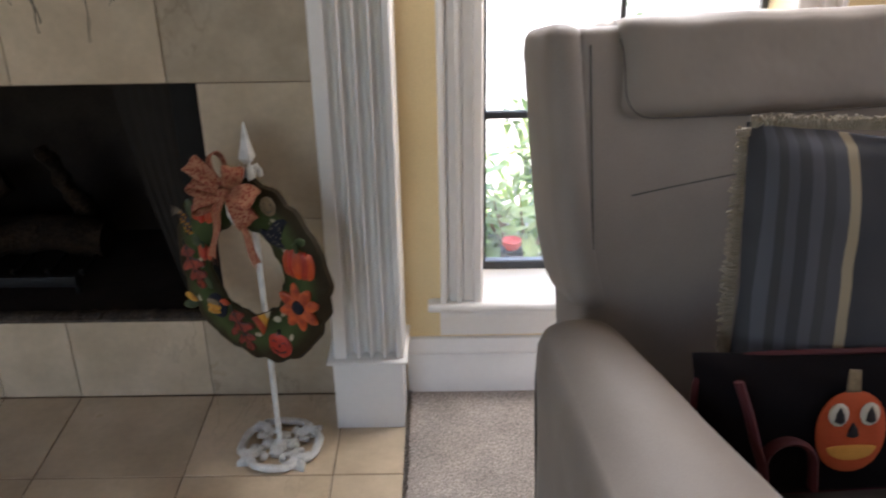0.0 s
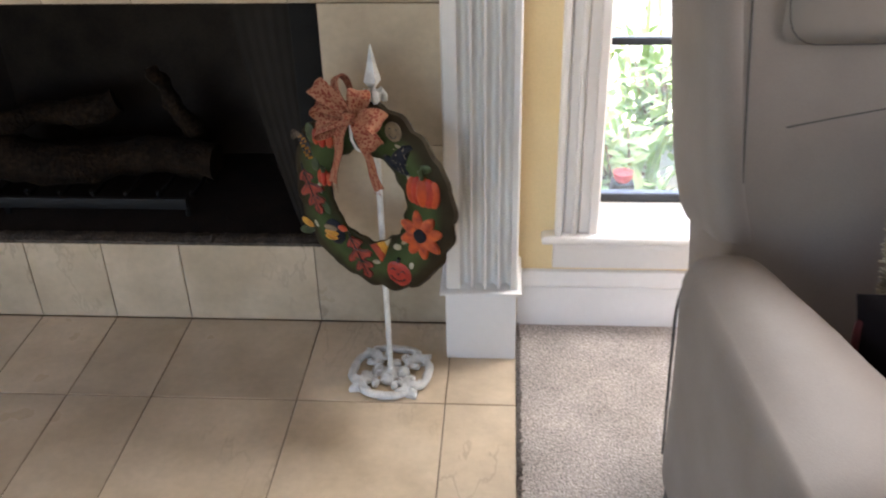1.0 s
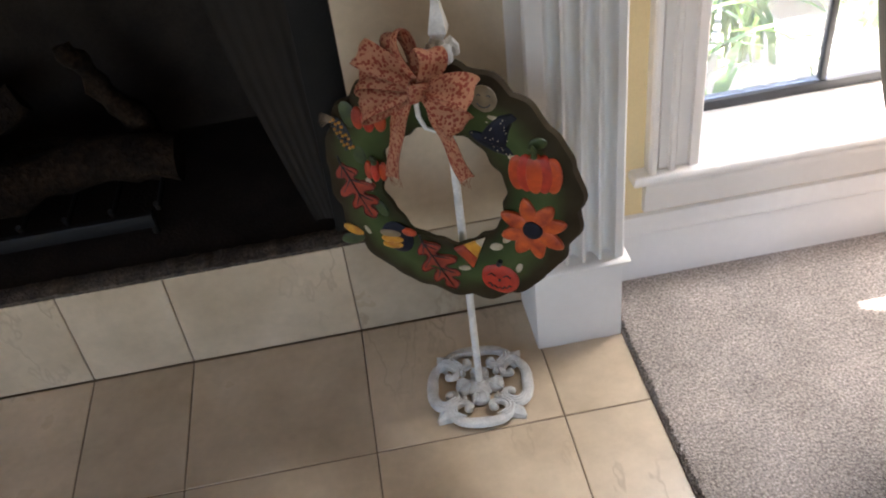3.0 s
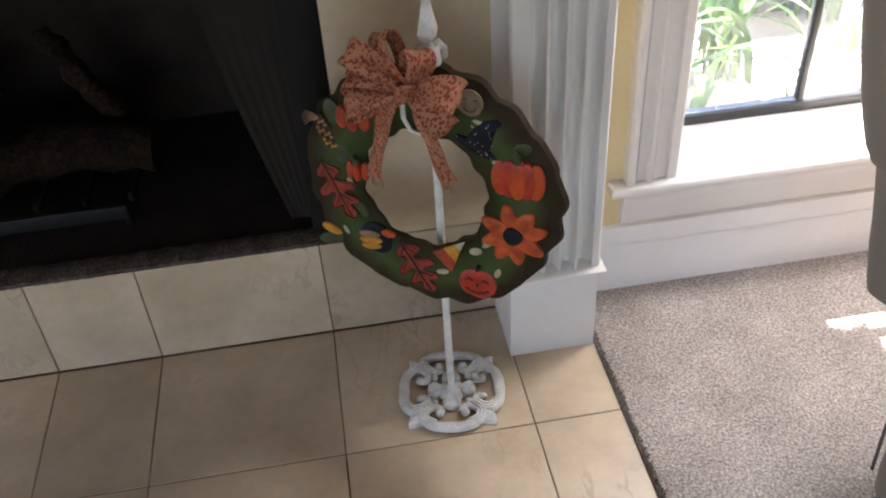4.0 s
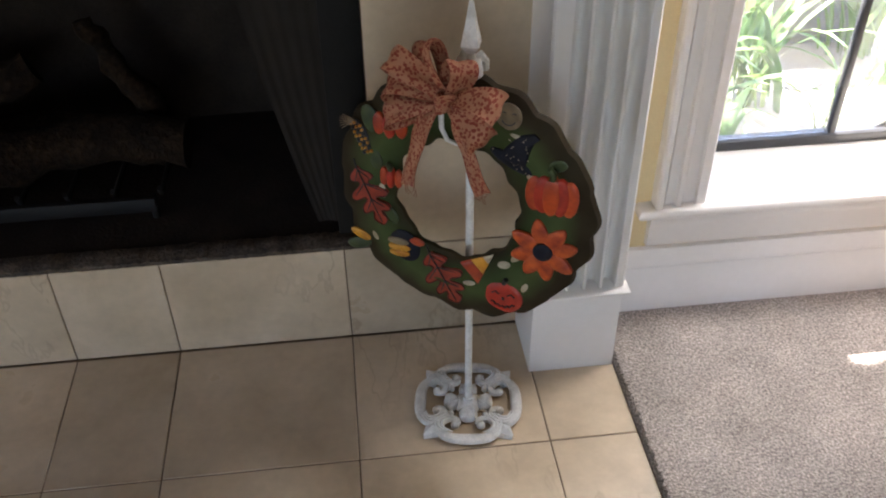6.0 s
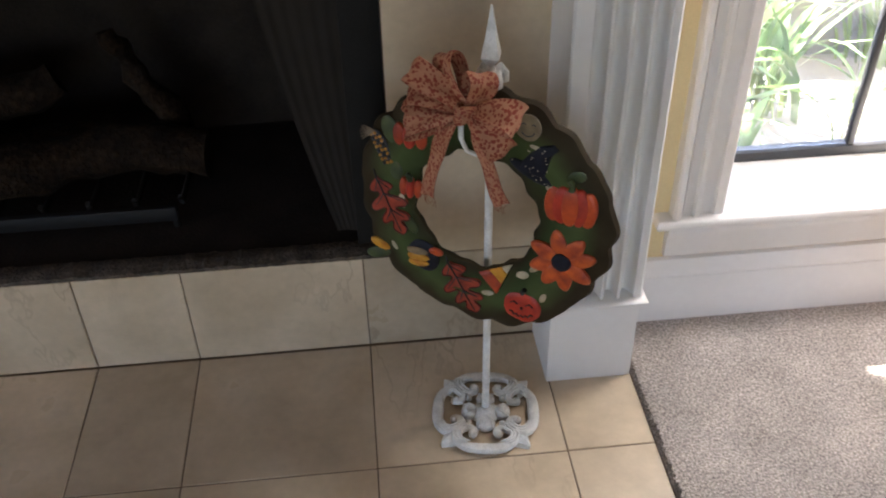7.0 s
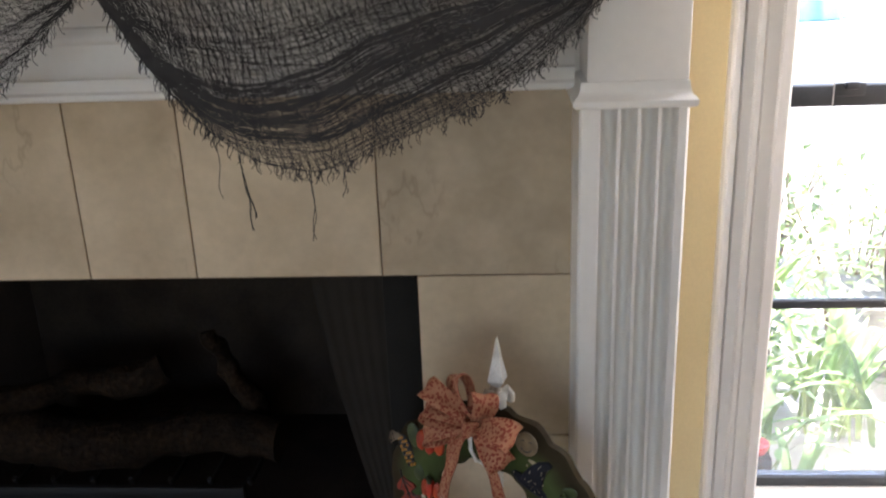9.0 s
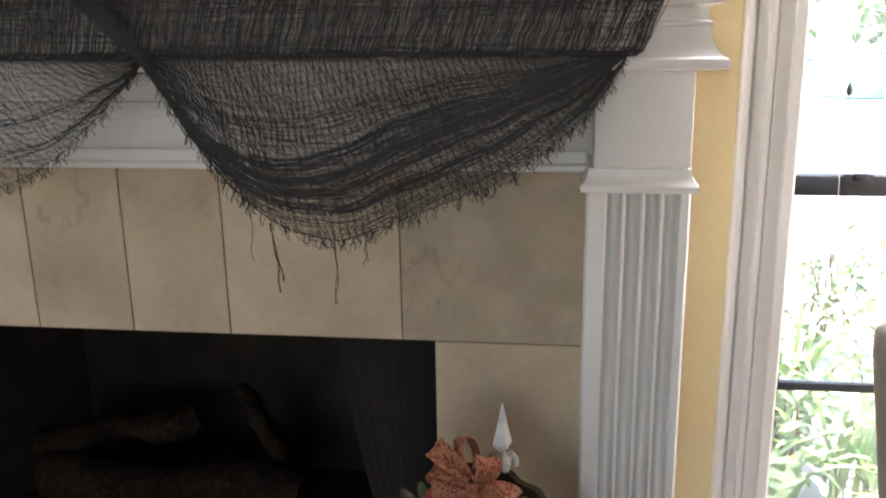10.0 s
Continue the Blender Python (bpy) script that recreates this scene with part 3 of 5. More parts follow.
frieze = holder("mantel_frieze", "white painted mantel frieze with stepped mouldings", "mantel", kind="structure")
FX0, FX1 = 2 * MID - 0.3425, 0.3425
part("frieze_board", extruded(bmesh.new(), [(0.0113, 1.19), (-0.026, 1.19), (-0.026, 1.3645), (0.0113, 1.3645)], 2 * MID - 0.3525, 0.3525), M_WHITE, frieze)
prof = [(-0.0262, 1.181), (-0.052, 1.181), (-0.056, 1.185), (-0.056, 1.192), (-0.050, 1.197), (-0.049, 1.212), (-0.052, 1.217)]
for k in range(1, 9):
    a = math.pi / 2 * k / 8
    prof.append((-0.052 + 0.018 * math.sin(a) - 0.0, 1.217 + 0.056 * (1 - math.cos(a))))
prof += [(-0.0375, 1.275), (-0.041, 1.281), (-0.041, 1.288), (-0.036, 1.294), (-0.034, 1.300), (-0.0262, 1.303)]
part("lower_moulding", extruded(bmesh.new(), prof, FX0, FX1), M_WHITE, frieze)
part("tile_return", boxed(FX0, FX1, -0.0258, -0.0002, 1.1795, 1.1895), M_WHITE, frieze)

shelf = holder("mantel_shelf", "white painted mantel shelf with a nosed lip and cove", "mantel shelf", kind="structure")
SX0, SX1, SY = 2 * MID - 0.507, 0.507, -0.150
part("nosing", mitred(bmesh.new(), SX0, SX1, SY, 0.0113, [(0.012, 1.365), (0.034, 1.3655), (0.043, 1.369), (0.0445, 1.376), (0.042, 1.383), (0.036, 1.386)]), M_WHITE, shelf)
part("cove", mitred(bmesh.new(), SX0, SX1, SY, 0.0113, [(0.0355, 1.3862), (0.030, 1.391), (0.023, 1.400), (0.018, 1.412), (0.0155, 1.424), (0.015, 1.430), (0.0185, 1.432), (0.0185, 1.437), (0.013, 1.439), (0.011, 1.46)]), M_WHITE, shelf)
part("upper_board", mitred(bmesh.new(), SX0, SX1, SY, 0.0113, [(0.011, 1.4602), (0.03, 1.465), (0.03, 1.485), (0.026, 1.488)]), M_WHITE, shelf)

# ---- window ----
window = holder("window_1", "dark framed sash window with thin glazing bars", "window", kind="structure")
GY = 0.172
fr = bmesh.new()
box(fr, WIN_L, WIN_L + 0.014, GY, GY + 0.03, WIN_B, WIN_T)
box(fr, WIN_R - 0.014, WIN_R, GY, GY + 0.03, WIN_B, WIN_T)
box(fr, WIN_L, WIN_R, GY - 0.002, GY + 0.03, WIN_B, 0.294, bevel=0.003)
box(fr, WIN_L, WIN_R, GY, GY + 0.03, WIN_T - 0.02, WIN_T)
part("sash_frame", fr, M_FRAME, window)
part("meeting_rail", boxed(WIN_L, WIN_R, GY - 0.012, GY + 0.025, 1.098, 1.138, bevel=0.004), M_FRAME, window)
for z in (0.695, 1.54):
    part("glazing_bar", boxed(WIN_L + 0.014, WIN_R - 0.014, GY + 0.002, GY + 0.022, z - 0.009, z + 0.009, bevel=0.003), M_FRAME, window)
for z0, z1 in ((0.294, 0.6855), (0.7045, 1.0975), (1.1385, 1.94)):
    part("glazing_bar", boxed(1.040 - 0.007, 1.040 + 0.007, GY + 0.002, GY + 0.022, z0, z1, bevel=0.003), M_FRAME, window)
b = boxed(0.83, 0.885, GY - 0.018, GY - 0.0125, 1.118, 1.142, bevel=0.002)
box(b, 0.845, 0.87, GY - 0.03, GY - 0.018, 1.132, 1.146, bevel=0.003)
part("sash_latch", b, M_FRAME, window, "dark metal sash latch")
for x0, x1 in ((WIN_L + 0.014, 1.033), (1.047, WIN_R - 0.014)):
    for z0, z1 in ((0.294, 0.686), (0.704, 1.098), (1.138, 1.531), (1.549, 1.94)):
        p = part("pane", boxed(x0, x1, GY + 0.010, GY + 0.014, z0, z1), M_GLASS, window, smooth=False)
        p.visible_shadow = False
for x0, x1 in ((WIN_L - 0.016, WIN_L), (WIN_R, WIN_R + 0.016)):
    part("jamb", boxed(x0, x1, 0.0, 0.209, 0.2885, WIN_T), M_WHITE, window, "white painted reveal")
part("head_reveal", boxed(WIN_L - 0.016, WIN_R + 0.016, 0.0, 0.209, WIN_T, WIN_T + 0.016), M_WHITE, window, "white painted reveal")
part("inner_sill", boxed(WIN_L, WIN_R, 0.0115, 0.209, 0.2505, 0.2718), M_WHITE, window, "white painted sill board")

# stool, apron and stepped casing
stool = mitred(bmesh.new(), 0.582, 1.498, -0.012, 0.0115, [(0.0, 0.2505), (0.008, 0.252), (0.0135, 0.258), (0.0145, 0.264), (0.0125, 0.271), (0.008, 0.2745), (-0.002, 0.275)])
part("window_sill", stool, M_WHITE, window, "white painted window stool")
AP = [(0.0113, 0.1755), (-0.002, 0.1755), (-0.005, 0.180), (-0.006, 0.222), (-0.010, 0.228), (-0.011, 0.240), (-0.007, 0.2503), (0.0113, 0.2503)]
part("apron", extruded(bmesh.new(), AP, 0.598, 1.482), M_WHITE, window)


def casing(x_out, x_in):
    s = 1 if x_in > x_out else -1
    w = abs(x_in - x_out)
    prof = [(0, 0.0115), (0, -0.014), (0.005, -0.020), (0.014, -0.020), (0.0165, -0.008), (0.018, 0.005), (0.022, 0.005), (0.0235, -0.004), (0.041, -0.004), (0.043, -0.014), (0.051, -0.015),
            (0.053, 0.006), (0.057, 0.006), (0.0585, -0.001), (0.081, -0.001), (0.083, -0.0095), (w - 0.004, -0.008), (w, -0.004), (w, 0.0115)]
    return [(x_out + s * a, y) for a, y in prof]


part("casing", extruded(bmesh.new(), casing(0.600, 0.704), 0.2753, 2.06, "z"), M_WHITE, window, "fluted white window casing", smooth=False)
part("casing", extruded(bmesh.new(), casing(1.480, 1.376), 0.2753, 2.06, "z"), M_WHITE, window, "fluted white window casing", smooth=False)
part("head_casing", boxed(0.704, 1.376, -0.008, 0.0115, WIN_T, 2.06, bevel=0.003), M_WHITE, window)

cord = bmesh.new()
cord_pts = [(0.797 + 0.002 * math.sin(i * 1.3), 0.055 + 0.001 * i, 1.96 - 1.10 * i / 20) for i in range(21)]
blind_cord = holder("blind_cord", "thin white pull cord with a small knob", "cord", Matrix.Identity(4))
part("string", tube(cord, cord_pts, 0.0011, 6), M_CORD, blind_cord)
part("cord_knob", lathe(bmesh.new(), [(0.001, 1.300), (0.005, 1.303), (0.006, 1.310), (0.003, 1.318), (0.001, 1.322)], 12, 0.7985, 0.067), M_PIPING, blind_cord, "small dark cord stop")

# ---- garden seen through the window ----
g = bmesh.new()
bmesh.ops.create_grid(g, x_segments=8, y_segments=8, size=1.0, matrix=Matrix.Translation((0, 150.3, -0.12)) @ Matrix.Diagonal((300, 150, 1, 1)))
thing("ground", g, M_PATIO, "bright sunlit pale concrete patio outside the window", "ground", "structure", smooth=False)
pool = bmesh.new()
relief(pool, oval(4.7, 15.0, 1.25, 2.6, 32), 0.03, -0.12, rings=((1.0, 0.0), (1.0, 1.0), (0.9, 1.0)))
thing("swimming_pool", pool, M_POOL, "turquoise pool water across the sunlit patio", "pool", "structure")


def strap_leaf(bm, root, yaw, length, width, lean, rise, seg=6):
    d = Vector((math.cos(yaw), math.sin(yaw), 0))
    side = Vector((-d.y, d.x, 0))
    rows = []
    for i in range(seg + 1):
        t = i / seg
        p = Vector(root) + d * (lean * length * t ** 1.6) + Vector((0, 0, rise * length * (t - 0.42 * t ** 2.6)))
        w = width * (0.35 + 1.0 * t) * (1 - t ** 3) + 0.0008
        rows.append((bm.verts.new(p - side * w), bm.verts.new(p + Vector((0, 0, -0.25 * w))), bm.verts.new(p + side * w)))
    for a, b in zip(rows, rows[1:]):
        bm.faces.new((a[0], a[1], b[1], b[0]))
        bm.faces.new((a[1], a[2], b[2], b[1]))


def broad_leaf(bm, p, d, length, width):
    d = Vector(d).normalized()
    side = d.cross(Vector((0, 0, 1)))
    side = side.normalized() if side.length > 0.01 else Vector((1, 0, 0))
    up = side.cross(d)
    ws, mid = (0.05, 0.75, 1.0, 0.6, 0.02), []
    for i, w in enumerate(ws):
        c = Vector(p) + d * length * i / 4 - up * length * 0.10 * (i / 4) ** 2
        mid.append((bm.verts.new(c - side * w * width + up * 0.2 * w * width), bm.verts.new(c), bm.verts.new(c + side * w * width + up * 0.2 * w * width)))
    for a, b in zip(mid, mid[1:]):
        bm.faces.new((a[0], a[1], b[1], b[0]))
        bm.faces.new((a[1], a[2], b[2], b[1]))


def lily_clump(x, y, seed, n, height, mat):
    g = random.Random(seed)
    bm = bmesh.new()
    for _ in range(n):
        strap_leaf(bm, (x + g.uniform(-0.1, 0.1), y + g.uniform(-0.1, 0.1), -0.12), g.uniform(0, 6.28), height * g.uniform(0.7, 1.2), g.uniform(0.008, 0.02), g.uniform(0.2, 0.7), g.uniform(0.7, 1.1))
    ob = holder("strap_leaf_plant", "bright green strap-leaved garden plant on the patio edge", "plant", Matrix.Identity(4), group="plants outside the window")
    part("leaves", bm, mat, ob)
    return ob


def shrub(x, y, seed, n, radius, height, mat, leaf=0.07, label="leafy green garden shrub in sunlight", base=-0.12):
    g = random.Random(seed)
    ob = holder("garden_shrub", label, "shrub", Matrix.Identity(4), group="plants outside the window")
    st, bm = bmesh.new(), bmesh.new()
    for k in range(9):
        a = g.uniform(0, 6.28)
        tip = Vector((x + radius * 0.7 * math.cos(a) * g.random(), y + radius * 0.7 * math.sin(a) * g.random(), base + height * g.uniform(0.6, 0.95)))
        root = Vector((x + g.uniform(-0.05, 0.05), y + g.uniform(-0.05, 0.05), base))
        tube(st, [root, root.lerp(tip, 0.5) + Vector((0.03, 0, 0.04)), tip], lambda s: 0.009 * (1 - 0.7 * s), 6)
        for _ in range(n // 9):
            t = g.uniform(0.25, 1.05)
            c = root.lerp(tip, t) + Vector((g.gauss(0, radius * 0.33), g.gauss(0, radius * 0.33), g.gauss(0, 0.05)))
            c.z = max(c.z, base + 0.02)
            broad_leaf(bm, c, (g.uniform(-1, 1), g.uniform(-1, 1), g.uniform(-0.5, 0.6)), leaf * g.uniform(0.6, 1.4), leaf * g.uniform(0.16, 0.3))
    part("stems", st, M_BARK, ob)
    part("leaves", bm, mat, ob)
    return ob


for i, (x, y, h, n) in enumerate(((0.86, 0.75, 0.62, 34), (1.25, 1.05, 0.72, 36), (1.05, 1.45, 0.85, 36), (1.75, 1.3, 0.7, 36), (0.95, 0.5, 0.42, 22), (2.2, 1.9, 0.8, 34), (1.5, 0.8, 0.4, 22))):
    lily_clump(x, y, 20 + i, n, h, M_FOLIAGE2 if i % 3 == 1 else M_FOLIAGE)
for i, (x, y, r, h, n) in enumerate(((0.98, 1.15, 0.28, 0.55, 360), (1.5, 1.75, 0.40, 0.6, 420), (2.3, 2.5, 0.5, 0.6, 420), (0.78, 0.62, 0.16, 0.5, 220), (1.45, 2.6, 0.45, 0.6, 380), (3.0, 3.2, 0.6, 0.5, 360))):
    shrub(x, y, 50 + i, n, r, h, M_FOLIAGE2 if i % 2 else M_FOLIAGE)
for i in range(7):
    shrub(5.0 + 3.0 * i, 21 + 1.3 * (i % 3), 80 + i, 300, 1.3, 2.0 + 0.5 * (i % 2), M_FOLIAGE, 0.5, "far grey-green shrub beyond the pool")

# small unseen tree, added so that its canopy shades part of the window
tree = holder("garden_tree", "unseen leafy tree added to shade part of the window", "tree", Matrix.Identity(4))
tb, lb = bmesh.new(), bmesh.new()
gt = random.Random(9)
tube(tb, [(0.10, 1.1, -0.12), (0.13, 1.1, 0.8), (0.16, 1.05, 1.5), (0.3, 1.1, 2.2), (0.42, 1.1, 2.7)], lambda s: 0.05 * (1 - 0.6 * s), 10)
for k in range(12):
    a = gt.uniform(0, 6.28)
    tip = Vector((0.46 + 0.40 * math.cos(a), 1.2 + 0.55 * math.sin(a), gt.uniform(1.75, 2.9)))
    root = Vector((0.25, 1.08, gt.uniform(1.6, 2.4)))
    tube(tb, [root, root.lerp(tip, 0.5) + Vector((0, 0, 0.06)), tip], lambda s: 0.018 * (1 - 0.7 * s), 6)
    for _ in range(330):
        c = root.lerp(tip, gt.uniform(0.3, 1.1)) + Vector((gt.gauss(0, 0.1), gt.gauss(0, 0.13), gt.gauss(0, 0.1)))
        # leaves kept above the view and left of the wanted sun patch
        if c.x < 0.80 and c.z > 1.8:
            broad_leaf(lb, c - Vector((0.03, 0, 0)), (gt.uniform(-1, 1), gt.uniform(-1, 1), gt.uniform(-0.6, 0.4)), gt.uniform(0.10, 0.18), gt.uniform(0.03, 0.05))
part("trunk", tb, M_BARK, tree)
part("crown", lb, M_FOLIAGE, tree)

planter = holder("planter_box", "square grey planter standing on the patio", "planter", Matrix.Translation((1.62, 1.55, -0.12)))
b = boxed(-0.17, 0.17, -0.15, 0.15, 0, 0.24, bevel=0.01)
part("body", b, M_PLANTER, planter)
part("rim", boxed(-0.185, 0.185, -0.165, 0.165, 0.2402, 0.27, bevel=0.006), M_PLANTER, planter)
pot = holder("flower_pot", "small red pot on a black stand by the sill", "pot", Matrix.Translation((0.80, 0.33, -0.12)))
part("stand", boxed(-0.03, 0.03, -0.03, 0.03, 0, 0.375, bevel=0.004), M_BLACK, pot, "black metal stand")
part("bowl", lathe(bmesh.new(), [(0.018, 0.3755), (0.026, 0.388), (0.028, 0.402), (0.025, 0.402), (0.016, 0.392)], 20), M_REDPOT, pot, "glazed red bowl")


# ---- wreath on its stand ----
STX, STY = 0.210, -0.220
stand = holder("wreath_stand", "white painted iron stand with scrolled base and spear finial", "stand", Matrix.Translation((STX, STY, 0)))


def interp(points, n):
    """Even steps along a smooth curve through points."""
    P = [Vector(p) for p in points]
    dense = []
    for i in range(len(P) - 1):
        p0, p1, p2, p3 = P[max(i - 1, 0)], P[i], P[i + 1], P[min(i + 2, len(P) - 1)]
        for s in range(20):
            t = s / 20
            dense.append(0.5 * (2 * p1 + (p2 - p0) * t + (2 * p0 - 5 * p1 + 4 * p2 - p3) * t * t + (3 * p1 - p0 - 3 * p2 + p3) * t ** 3))
    dense.append(P[-1])
    run = [0.0]
    for a, b in zip(dense, dense[1:]):
        run.append(run[-1] + (b - a).length)
    out, k = [], 0
    for i in range(n):
        want = run[-1] * i / (n - 1)
        while k < len(run) - 2 and run[k + 1] < want:
            k += 1
        f = (want - run[k]) / max(1e-9, run[k + 1] - run[k])
        out.append(dense[k].lerp(dense[k + 1], f))
    return out


def scroll_base():
    """Cast base: four rim bows curling into C scrolls, leafy corners, shells round the pole."""
    for k in range(4):
        a = math.pi / 2 * k - 0.14
        rot = Matrix.Rotation(a, 3, "Z")
        for s in (-1, 1):
            pts = [rot @ p for p in interp([(x, s * y, z) for x, y, z in ((0.0900, -0.002, 0.009), (0.0895, 0.022, 0.010), (0.0835, 0.042, 0.011), (0.0690, 0.0535, 0.012), (0.0530, 0.0485, 0.0125), (0.0440, 0.0350, 0.0125), (0.0480, 0.0215, 0.0125), (0.0590, 0.0205, 0.0135))], 34)]
            sc = part("scroll", tube(bmesh.new(), pts, lambda t: 0.0112 - 0.0045 * t, 8, flat=0.8), M_STAND, stand)
            b = bmesh.new()
            bmesh.ops.create_icosphere(b, subdivisions=2, radius=0.0085, matrix=Matrix.Translation(rot @ Vector((0.0585, s * 0.0235, 0.0125))))
            part("scroll_eye", b, M_STAND, sc)
            # raised strands that follow the curl and fan towards the corner
            for j in range(3):
                o = 0.0055 * (j - 1)
                line = [(0.0820 + 0.5 * o, 0.0330 + o, 0.0175), (0.0735 + 0.2 * o, 0.0500 + 1.15 * o, 0.0205), (0.0600 - 0.2 * o, 0.0530 + 1.15 * o, 0.0225), (0.0480 - 0.6 * o, 0.0440 + o, 0.0215), (0.0425 - 0.7 * o, 0.0330 + 0.3 * o, 0.0195)]
                part("strand", tube(bmesh.new(), [rot @ p for p in interp([(x, s * y, z) for x, y, z in line], 14)], lambda t: 0.0012 + 0.0016 * math.sin(math.pi * t), 6), M_STAND, sc)
        # pointed leaf on each corner
        b = bmesh.new()
        d = a + math.pi / 4
        ax, ac = Vector((math.cos(d), math.sin(d), 0)), Vector((-math.sin(d), math.cos(d), 0))
        rowsf = []
        for i in range(9):
            t = i / 8
            w = (0.0125 + 0.004 * math.sin(math.pi * min(1, 1.4 * t))) * (1 - t ** 3) + 0.0015
            rowsf.append([b.verts.new(ax * (0.074 + 0.041 * t) + ac * w * (f / 6 - 1) + Vector((0, 0, 0.0 if f in (0, 12) else 0.008 + 0.011 * math.sin(math.pi * (0.2 + 0.7 * t)) * (1 - 0.75 * abs(f / 6 - 1))))) for f in range(13)])
        for r0, r1 in zip(rowsf, rowsf[1:]):
            for f in range(12):
                b.faces.new((r0[f], r1[f], r1[f + 1], r0[f + 1]))
        part("corner_leaf", b, M_STAND, stand)
        # fluted shell between the scrolls
        sh = part("shell", relief(bmesh.new(), oval(0.031 * math.cos(a), 0.031 * math.sin(a), 0.015, 0.018, 18, a), 0.014, 0.004), M_STAND, stand)
        for j in (-2, -1, 0, 1, 2):
            pts = [rot @ Vector(p) for p in ((0.020, 0.0015 * j, 0.020), (0.032, 0.0048 * j, 0.0215), (0.043, 0.0068 * j, 0.012))]
            part("flute", tube(bmesh.new(), pts, 0.0021, 6), M_STAND, sh)
        part("bead", lathe(bmesh.new(), [(0.001, 0.006), (0.006, 0.008), (0.0065, 0.013), (0.004, 0.018), (0.001, 0.0195)], 10, 0.045 * math.cos(d), 0.045 * math.sin(d)), M_STAND, stand)
    part("rosette", lathe(bmesh.new(), [(0.001, 0.002), (0.026, 0.002), (0.027, 0.008), (0.018, 0.014), (0.010, 0.020), (0.009, 0.026), (0.001, 0.027)], 20), M_STAND, stand)


scroll_base()
part("pole", lathe(bmesh.new(), [(0.0065, 0.02), (0.0065, 0.685), (0.004, 0.69)], 14), M_STAND, stand)
fin = bmesh.new()
rings = []
for r, z in ((0.005, 0.726), (0.012, 0.733), (0.0185, 0.741), (0.0165, 0.750), (0.0100, 0.775), (0.0052, 0.798), (0.0014, 0.816)):
    rings.append([fin.verts.new((r * math.cos(a), r * math.sin(a), z)) for a in (math.pi / 2 * j + 0.5 for j in range(4))])
for a, b in zip(rings, rings[1:]):
    for j in range(4):
        fin.faces.new((a[j], a[(j + 1) % 4], b[(j + 1) % 4], b[j]))
fin.faces.new(rings[0][::-1])
fin.faces.new(rings[-1])
part("spear_finial", fin, M_STAND, stand, smooth=False)
part("finial_collar", lathe(bmesh.new(), [(0.004, 0.682), (0.011, 0.686), (0.012, 0.694), (0.008, 0.700), (0.0085, 0.715), (0.005, 0.728), (0.003, 0.732)], 16), M_STAND, stand)
for k in range(4):
    d = math.pi / 2 * k + 0.35
    pts = [(r * math.cos(d), r * math.sin(d), z) for r, z in ((0.004, 0.698), (0.009, 0.714), (0.016, 0.719), (0.022, 0.710), (0.023, 0.697))]
    part("finial_leaf", tube(bmesh.new(), pts, lambda t: 0.0100 * (1 - 0.35 * t), 8), M_STAND, stand)
YAW, LEAN = radians(30.2), radians(3.0)
W_OUT = Vector((-math.sin(YAW) * math.cos(LEAN), -math.cos(YAW) * math.cos(LEAN), math.sin(LEAN)))
W_SIDE = Vector((math.cos(YAW), -math.sin(YAW), 0))
WR = Matrix((W_SIDE, W_OUT.cross(W_SIDE), W_OUT)).transposed().to_4x4()
WR.translation = (0.1951, -0.2427, 0.4888)
hook = [WR @ Vector(p) - Vector((STX, STY, 0)) for p in ((0.004, 0.222, -0.016), (-0.012, 0.224, 0.000), (-0.022, 0.200, 0.020), (-0.026, 0.165, 0.027), (-0.025, 0.135, 0.026), (-0.019, 0.113, 0.018), (-0.007, 0.104, 0.008))]
part("hook", tube(bmesh.new(), hook, 0.0052, 10, flat=0.6), M_STAND, stand)
wreath = holder("metal_wreath", "round painted tin autumn wreath with pumpkins and leaves", "wreath", WR)
ringb = bmesh.new()
NR = 144
PROF = ((0.0, 0.0), (0.02, 0.006), (0.16, 0.011), (0.5, 0.016), (0.84, 0.011), (0.97, 0.004), (1.0, -0.006), (0.975, -0.009), (0.5, -0.001), (0.03, -0.004))
cols = []
for i in range(NR):
    a = 2 * math.pi * i / NR
    ro = 0.208 + 0.0065 * abs(math.sin(9 * a + 0.4)) + 0.003 * math.sin(5 * a + 1) + 0.002 * math.sin(23 * a)
    ri = 0.101 + 0.003 * math.sin(8 * a) + 0.0018 * math.sin(17 * a + 1)
    cols.append([ringb.verts.new((-0.008 * (1 - t) + (ri + (ro - ri) * t) * math.cos(a), 0.003 * (1 - t) + (ri + (ro - ri) * t) * math.sin(a), z)) for t, z in PROF])
for i in range(NR):
    a, b = cols[i], cols[(i + 1) % NR]
    for j in range(len(PROF)):
        k = (j + 1) % len(PROF)
        ringb.faces.new((a[j], b[j], b[k], a[k]))
bmesh.ops.recalc_face_normals(ringb, faces=ringb.faces)
part("ring", ringb, M_WREATH, wreath, "green ring shaded brown at its scalloped rims")
Z0 = 0.0125


def plaque(name, outline, h, mat, parent, base=Z0, label="", centre=None):
    h *= 0.62
    return part(name, relief(bmesh.new(), outline, h, base, centre=centre), mat, parent, label)


